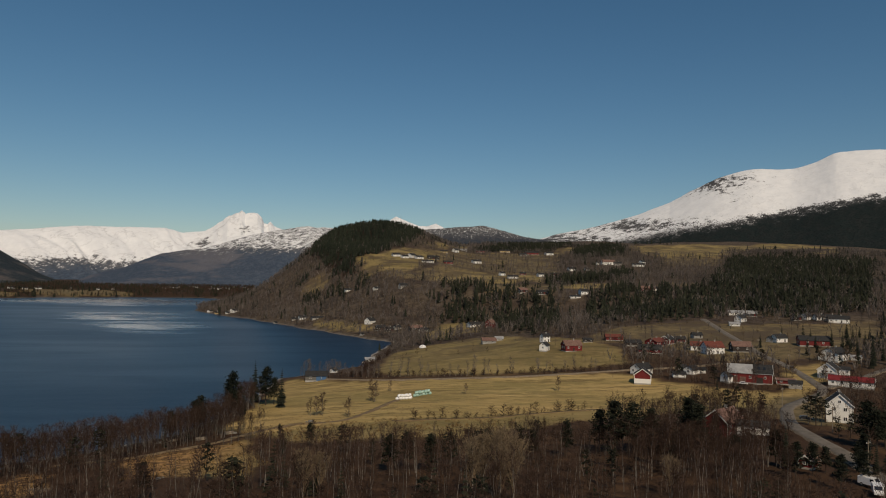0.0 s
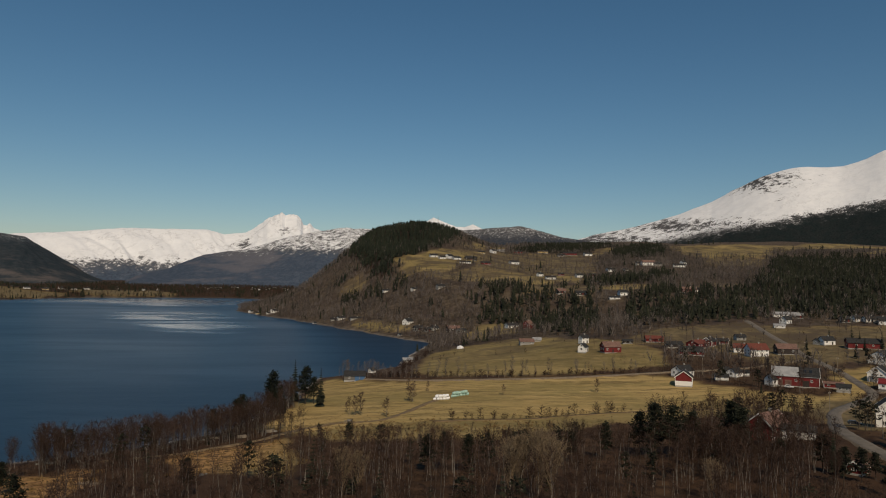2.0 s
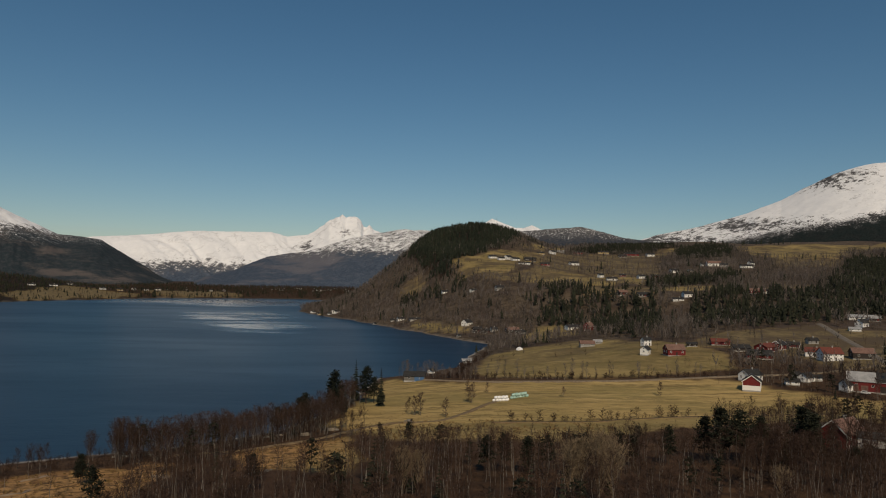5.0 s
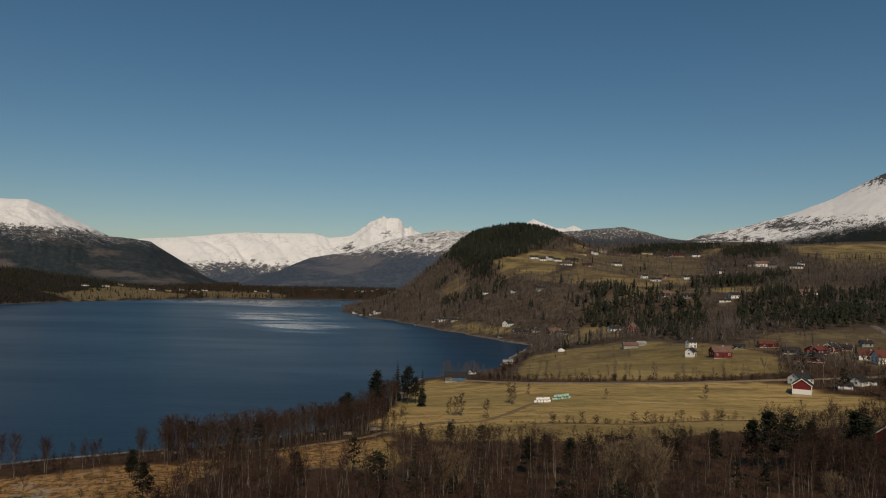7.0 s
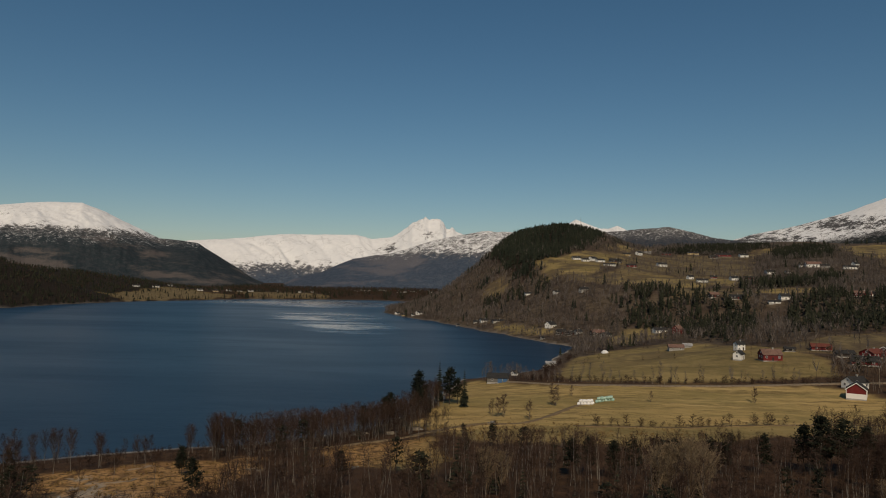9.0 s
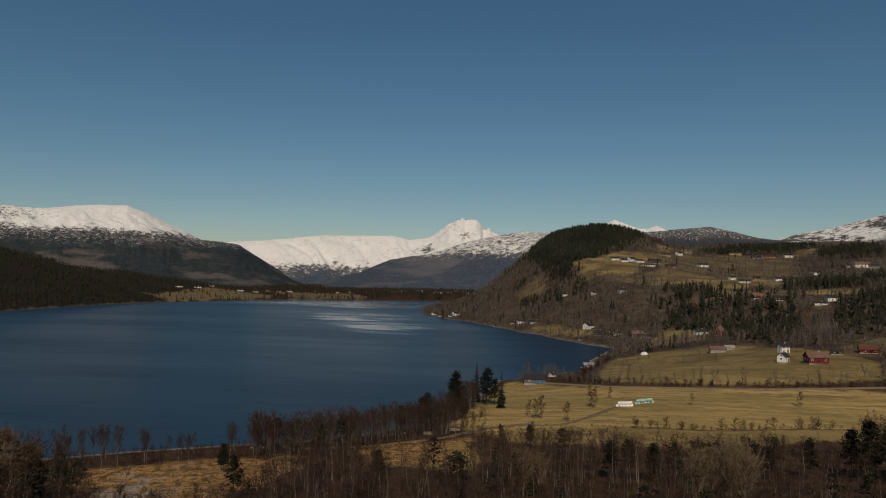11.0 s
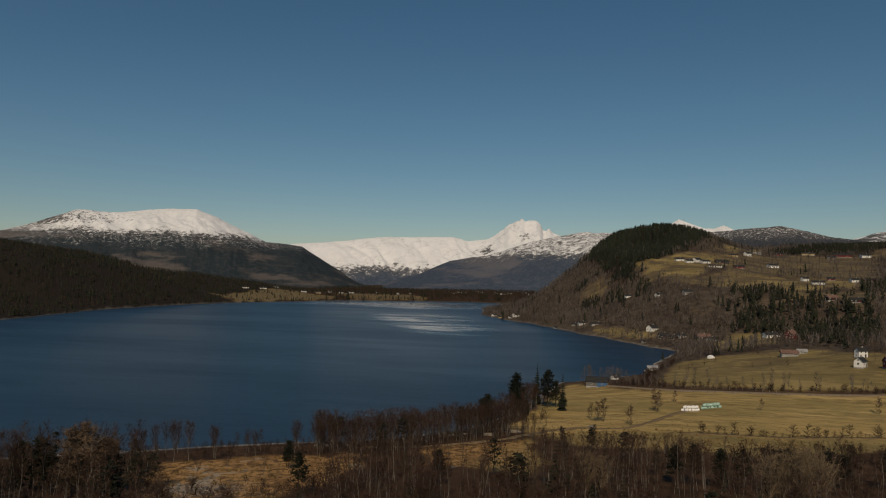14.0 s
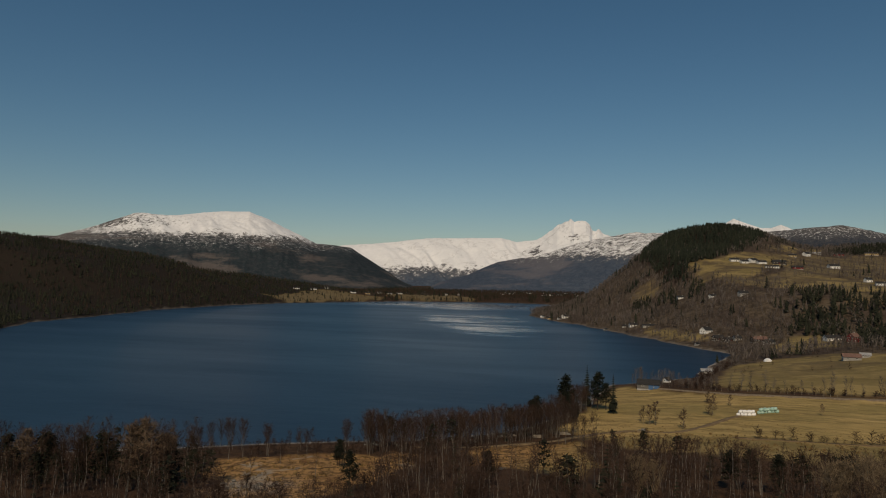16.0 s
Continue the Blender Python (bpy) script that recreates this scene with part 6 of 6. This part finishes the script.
stand("hilltop_firs", far_fir, scattered(42, 14000, -14, 1, 1040, 1560, lambda x, y: np.maximum(hill_cap(x, y), 0.13 * (edge_distance(x, y, HILL_CAP) < 48) * smooth(ripple(x, y, 40, 8.0), -0.2, 0.5)) * (1 - open_land(x, y)) * (0.45 + 0.55 * smooth(ripple(x, y, 30, 4.0), -0.6, 0.2)), 0.4, 1.05), [BARK_DARK, NEEDLES_GREEN], "dense dark green conifer wood over the hilltop", seed=42)
stand("far_shore_woods", far_bare, np.vstack([scattered(5, 11000, -63, -19, 780, 2300, lambda x, y: 0.7 * wood_far(x, y) * (x < -430), 0.6, 1.2), scattered(55, 7000, -32, -15, 1820, 2750, lambda x, y: 0.75 * (1 - open_land(x, y)), 0.7, 1.4)]), [BARK_DARK, TWIG], "bare brown woods along the far lake shore", seed=5)
stand("far_shore_firs", tiny_fir, np.vstack([scattered(6, 28000, -63, -19, 780, 2400, west_firs, 0.45, 1.0), scattered(66, 3000, -33, -22, 2400, 3250, west_firs, 0.6, 1.1), scattered(67, 4000, -32, -15, 1820, 2750, lambda x, y: (1 - open_land(x, y)) * smooth(ripple(x, y, 150, 2.0), -0.2, 0.5), 0.7, 1.3)]), [BARK_DARK, NEEDLES], "dark spruce forest on the far lake side", seed=6)


# ---- single trees near at hand: a trunk and a crown each ----
def tree_parts(arrays, kind, mats):
    """The trunk's and the crown's mesh of one tree."""
    v, f, m = arrays
    out = []
    for k, nm in ((0, "trunk"), (1, "crown")):
        sel = f[m == k]
        used, inv = np.unique(sel, return_inverse=True)
        o = solid(nm, v[used], inv.reshape(-1, 3), mats[k])
        out.append(o.data)
        bpy.data.objects.remove(o)
    return kind, out


BIRCHES = [tree_parts(bare_tree(s + 100, 10.5, 28, 20, 0.18, 0.0085, 0.024, 6, 5, 1.5), "birch_tree", (BARK, TWIG)) for s in range(6)]
ROUND = [tree_parts(bare_tree(s + 140, 8.0, 46, 24, 0.21, 0.010, 0.036, 6, 5, 0.5, 0.03), "bare_tree", (BARK, TWIG_ROUND)) for s in range(3)]
HEDGE = [tree_parts(bare_tree(s + 160, 10.5, 26, 14, 0.16, 0.0085, 0.028, 6, 5, 1.6, 0.12), "birch_tree", (BARK, TWIG_FAR)) for s in range(4)]
PALE = [tree_parts(bare_tree(s + 130, 10.0, 60, 22, 0.30, 0.012, 0.026, 6, 5, 1.9, 0.05), "bare_tree", (BARK, TWIG_PALE)) for s in range(2)]
PINES = [tree_parts(pine(s + 150, 12.0, 34, 46), "pine_tree", (BARK_DARK, NEEDLES)) for s in range(3)]
SPRUCES = [tree_parts(conifer(s + 170, 12.0, 17, 9, 0.155), "spruce_tree", (BARK_DARK, NEEDLES)) for s in range(3)]
BUSHES = [tree_parts(a, "bush", (BARK_DARK, TWIG)) for a in bushes]
tree_rng = random.Random(12)


def plant(pool, x, y, size, label, category, group=""):
    kind, (trunk, crown) = tree_rng.choice(pool)
    e = empty(kind, pose(x, y, ground_at(x, y), 0, 0, tree_rng.uniform(0, 360)) @ Matrix.Scale(size, 4), label, category, group)
    for nm, me in (("trunk", trunk), ("crown", crown)):
        o = new(nm, me)
        o.parent = e


# dark pines and spruces in the near woods and on the lakeside knoll, with their heights
for k, (x, y, tall) in enumerate(((-87, 330, 20), (-88.8, 301, 18), (-69.5, 308, 17.5), (-78.5, 317, 17), (-90.5, 266, 13), (-83, 298, 11), (-75, 318, 12), (-93, 310, 13), (-86, 292, 12), (-94, 270, 11),
                                  (46, 202, 12), (49, 197, 15), (54, 197, 14), (60, 200, 12), (70, 198, 15), (71, 194, 14),
                                  (35, 194, 10), (25, 189, 8), (-8, 176, 9), (-2, 172, 9), (-12, 172, 9), (9, 176, 9), (-40, 218, 7), (87, 177, 11), (86, 180, 9), (137, 192, 11), (133, 192, 11), (137, 199, 12),
                                  (130, 190, 12), (106, 176, 9), (-133, 112, 10), (-131, 116, 12), (-137, 112, 9), (-164, 102, 10), (-157, 103, 9), (-146, 106, 8), (-142, 111, 9), (-150, 103, 9),
                                  (102.5, 173, 7), (106, 171, 8), (111, 174, 10), (98, 163, 8), (103, 160, 8), (119, 196, 13), (120, 193, 11), (90, 158, 8), (124, 196, 10), (69, 184, 9), (73, 174, 9), (84, 166, 9), (-121, 116, 9), (-86, 127, 9), (-62, 148, 8), (-95, 249, 10), (90, 170, 8), (94.5, 172.5, 6.5))):
    spruce = k in (0, 2, 5, 23, 25, 26, 39, 40)
    plant(SPRUCES if spruce else PINES, x, y, tall / 12, "tall dark spruce among bare birches" if spruce else "dark green pine with a rounded crown", "conifer", "near pines and spruces")
for x, y, tall in ((-11, 594, 17), (136, 345, 6), (176, 395, 7)):
    plant(SPRUCES, x, y, tall / 12, "lone dark spruce at a field edge", "conifer")

# trees and bushes that stand free in the fields
for x, y, tall in ((-29, 309.5, 8.6), (-30.5, 311, 7.5), (-54.5, 291, 4.5), (57, 340, 7.2), (12, 330, 5), (-47, 281.5, 9.5), (-49.5, 282, 8), (-36, 276, 8), (-34, 343, 6), (-24, 337, 5.5), (-31, 340, 5)):
    plant(ROUND, x, y, tall / 8, "bushy leafless tree standing alone in a dry field", "tree", "field trees")
for x, y, tall in ((-52, 283, 7), (-122, 179, 10), (-143, 168, 8.5), (-134, 171, 7),
                   (-133, 174, 7), (-147, 161, 11), (-149, 157, 11), (89, 202, 12), (86, 204, 13), (92, 201, 12), (79, 213, 11), (88, 214, 10), (91, 212, 9), (84, 215, 10), (81, 207, 9), (95, 210, 9), (-40, 224, 7)):
    plant(BIRCHES, x, y, tall / 10, "slender leafless birch standing free in dry grass", "tree", "free-standing birches")
for x, y, tall in ((9, 139, 12), (12, 138, 13.5), (6.5, 138, 11.5), (14.5, 137, 12), (48, 146, 8), (-27, 141, 10), (-24, 142, 9)):
    plant(PALE, x, y, tall / 10, "pale twiggy leafless tree on the near slope", "tree")


for x, y, tall in ((-173, 174, 9), (-170, 176, 10), (-169, 178, 10.5), (-166, 177, 10), (-162, 177, 10), (-145, 169.5, 10), (-146, 171, 9), (-148, 184, 6), (-142, 182, 7.5), (-141, 184, 7), (-140, 185.5, 7), (-136, 199, 9), (-134, 198, 8.5),
                   (-124, 150, 7), (-119, 133, 8), (-106, 142, 9)):
    plant(BIRCHES, x, y, tall / 10.5, "slender pale-trunked birch by the lake shore", "tree", "shore birches")
for x, y, tall in ((-110, 158, 7.5), (-112, 160, 5), (-140, 117, 14), (-146, 112, 13), (-152, 112, 12), (-160, 108, 13), (-168, 112, 12), (-133, 120, 12), (-176, 108, 12)):
    plant(PINES, x, y, tall / 12, "dark pine in the wood above the shore", "conifer", "shore pines")
wood_rng = random.Random(31)
for k in range(70):
    a, r = radians(wood_rng.uniform(15.5, 26.5)), wood_rng.uniform(168, 214)
    plant(BIRCHES, r * math.sin(a), r * math.cos(a), wood_rng.uniform(0.75, 1.15), "slender leafless birch in the thicket below a farmhouse", "tree", "farmhouse thicket")


def row_of(points, gap, wander, seed):
    """Spots along a line, unevenly spaced."""
    r = np.random.default_rng(seed)
    line = curve_through(points, gap)
    line = line[r.uniform(0, 1, len(line)) < 0.75] + 0
    return line + r.normal(0, wander, line.shape)


for x, y, tall in ((-133, 113, 18), (-130, 112, 17), (-136, 111, 17), (-138, 114, 15), (-128, 115, 15), (-163, 103, 15), (-157, 104, 14), (-150, 104, 14), (-146, 107, 14), (-142, 110, 13), (-121, 117, 13),
                   (-168, 108, 15), (-172, 104, 14), (-125, 111, 12), (-153, 110, 13)):
    plant(BIRCHES if tall < 15 else ROUND, x, y, tall / (10 if tall < 15 else 8.5), "tall dark leafless tree above the lake shore", "tree", "tall shore trees")

# hedgerows along the lane and the ditch
for x, y in row_of([(-33, 384), (-20, 380), (10, 378), (45, 384), (88, 394)], 3.6, 1.3, 1):
    plant(HEDGE, x, y, tree_rng.uniform(0.5, 1.1), "thin leafless birch in a hedgerow between fields", "tree", "hedgerow trees")
for x, y in row_of([(-63, 396), (-52, 390), (-42, 384), (-33, 380)], 1.6, 1.6, 11):
    plant(HEDGE, x, y, tree_rng.uniform(0.45, 0.8), "thin leafless birch in the thicket beside a boathouse", "tree", "hedgerow trees")
for x, y in row_of([(-82, 402), (-74, 404), (-66, 403), (-58, 402)], 1.8, 2.0, 12):
    plant(HEDGE, x, y, tree_rng.uniform(0.6, 1.0), "leafless birch behind a lakeside boathouse", "tree", "hedgerow trees")
for x, y in row_of([(-57, 391), (-25, 380.5), (10, 378), (45, 384), (92, 394), (112, 402)], 1.25, 1.0, 2):
    plant(BUSHES, x, y, tree_rng.uniform(0.6, 1.3), "brown leafless bush in a hedgerow", "bush", "hedgerow bushes")
for x, y in row_of([(-12, 266), (18, 272), (51, 289), (95, 303), (120, 310)], 1.2, 0.9, 3):
    plant(BUSHES, x, y, tree_rng.choice((0.3, 0.4, 0.55, 0.8, 1.1, 1.5)), "brown leafless bush along a field ditch", "bush", "ditch bushes")
for x, y in row_of([(-75, 302), (-78, 280), (-73, 262), (-60, 250)], 3.0, 2.0, 4):
    plant(BUSHES, x, y, tree_rng.uniform(0.4, 0.9), "brown leafless bush at the meadow edge", "bush", "ditch bushes")

for x, y in row_of([(130, 365), (150, 352), (172, 345), (180, 338)], 2.0, 1.6, 6):
    plant(BUSHES, x, y, tree_rng.uniform(0.5, 1.2), "brown leafless bush below a farmyard", "bush", "farmyard bushes")
for x, y in row_of([(-42, 396), (-46, 430), (-48, 470), (-42, 520), (-38, 560)], 2.2, 2.2, 7):
    plant(BUSHES, x, y, tree_rng.uniform(0.7, 1.5), "brown leafless bush along the bay shore", "bush", "bay shore bushes")
for x, y, tall in ((186, 372, 8), (204, 372, 8), (222, 372, 9), (196, 388, 7), (120, 470, 8), (228, 420, 10), (240, 415, 11), (233, 395, 9)):
    plant(ROUND, x, y, tall / 8.0, "bushy leafless garden tree by a farmhouse", "tree", "garden trees")
for x, y, tall in ((247, 402, 14), (252, 408, 13), (244, 410, 15), (256, 415, 16), (262, 410, 14), (230, 440, 12), (262, 470, 13), (268, 462, 14), (275, 468, 15), (168, 476, 10), (214, 470, 11), (251, 476, 12), (249, 466, 10), (259, 452, 13), (266, 456, 9), (266, 448, 11), (273, 451, 14), (273, 443, 10), (282, 451, 12), (265, 420, 12), (257, 417, 10), (290, 501, 13), (301, 504, 9), (303, 495, 11), (313, 498, 14), (247, 508, 10), (102, 549, 12), (281, 670, 12), (353, 561, 10)):
    plant(SPRUCES, x, y, tall / 12, "dark spruce behind the farmhouses", "conifer", "village spruces")

# the birch wood below: the nearest trees singly, those behind them joined
near = scattered(7, 8200, -62, 36, 88, 430, wood_near, 0.5, 1.2)
strip = scattered(8, 4600, -33, -10, 190, 420, lambda x, y: (1 - open_land(x, y)) * (shore(x, y) < 42) * (y < 335), 0.7, 1.15)
near = canopy(near, 10.5)
near = near[np.argsort(np.hypot(near[:, 0], near[:, 1]))]
for x, y, z, size in near[:100]:
    plant(BIRCHES, x, y, size, "slender leafless birch with reddish-brown twigs", "tree", "near birch wood")
stand("near_woods", mid_bare, np.vstack([near[100:], strip]), [BARK, TWIG], "dense leafless birch thicket below the hillside", seed=7)
stand("near_wood_pines", mid_fir, canopy(scattered(9, 2700, -62, 36, 100, 330, lambda x, y: wood_near(x, y) * (0.05 + 0.45 * smooth(ripple(x, y, 60, 4.4), 0.25, 0.7)), 0.5, 1.0), 12.0), [BARK_DARK, NEEDLES],
      "small dark pines scattered in the birch wood", seed=9)
stand("undergrowth", thin_bush, canopy(scattered(10, 4400, -62, 36, 85, 330, wood_near, 0.35, 0.9), 3.2), [BARK_DARK, TWIG], "brown leafless scrub under the birches", seed=10)

# scattered trees between the houses and over the rough pastures
stand("village_trees", garden_bare, scattered(14, 1500, 8, 35, 380, 760, lambda x, y: 0.10 + 0.4 * smooth(ripple(x, y, 60, 8.0), 0.1, 0.6) * (1 - open_land(x, y)), 0.4, 0.95), [BARK_DARK, TWIG_ROUND],
      "leafless garden trees between the farmhouses", seed=14)
stand("village_firs", mid_fir, scattered(15, 900, 10, 35, 380, 760, lambda x, y: 0.25 * smooth(ripple(x, y, 75, 1.2), 0.1, 0.6) * (1 - open_land(x, y)), 0.5, 1.2), [BARK_DARK, NEEDLES],
      "dark spruces between the farmhouses", seed=15)
stand("slope_bushes", thin_bush, scattered(16, 3600, -14, 35, 480, 1550, lambda x, y: 0.25 + 0.5 * smooth(ripple(x, y, 50, 5.0), 0.2, 0.6), 0.6, 1.6), [BARK_DARK, TWIG], "low brown bushes over the hillside pastures", seed=16)

# dry grass tussocks over the nearer meadows, scrub along the near shore
def tussock(seed):
    r = np.random.default_rng(seed)
    t = Sprig()
    for k in range(9):
        a, l = r.uniform(0, 6.283), r.uniform(0.25, 0.6)
        p = r.normal(0, 0.16, 3) * (1, 1, 0)
        t.sliver(p, p + np.array([np.cos(a) * l * 0.7, np.sin(a) * l * 0.7, l]), 0.07, 0, r)
    return t.done()


def meadow(x, y):
    return field_mask(x, y, "straw") * (0.2 + 0.8 * smooth(ripple(x, y, 13, 3.0), -0.2, 0.5))


tufts = [tussock(s) for s in range(5)]
stand("meadow_tussocks", tufts, np.vstack([scattered(17, 9000, -50, 6, 100, 270, meadow, 0.6, 1.7), scattered(18, 5000, -18, 30, 225, 300, lambda x, y: 0.5 * meadow(x, y), 0.4, 0.8)]), [STRAW],
      "dry straw-coloured grass tussocks on the meadows", "grass", seed=17)
stand("shore_scrub", thin_bush, scattered(19, 2600, -50, -29, 140, 270, lambda x, y: (1 - open_land(x, y)) * np.clip(0.6 + 0.7 * ripple(x, y, 17, 3.0), 0, 1), 0.2, 0.75), [BARK_DARK, TWIG], "low brown scrub along the near shore", seed=19)
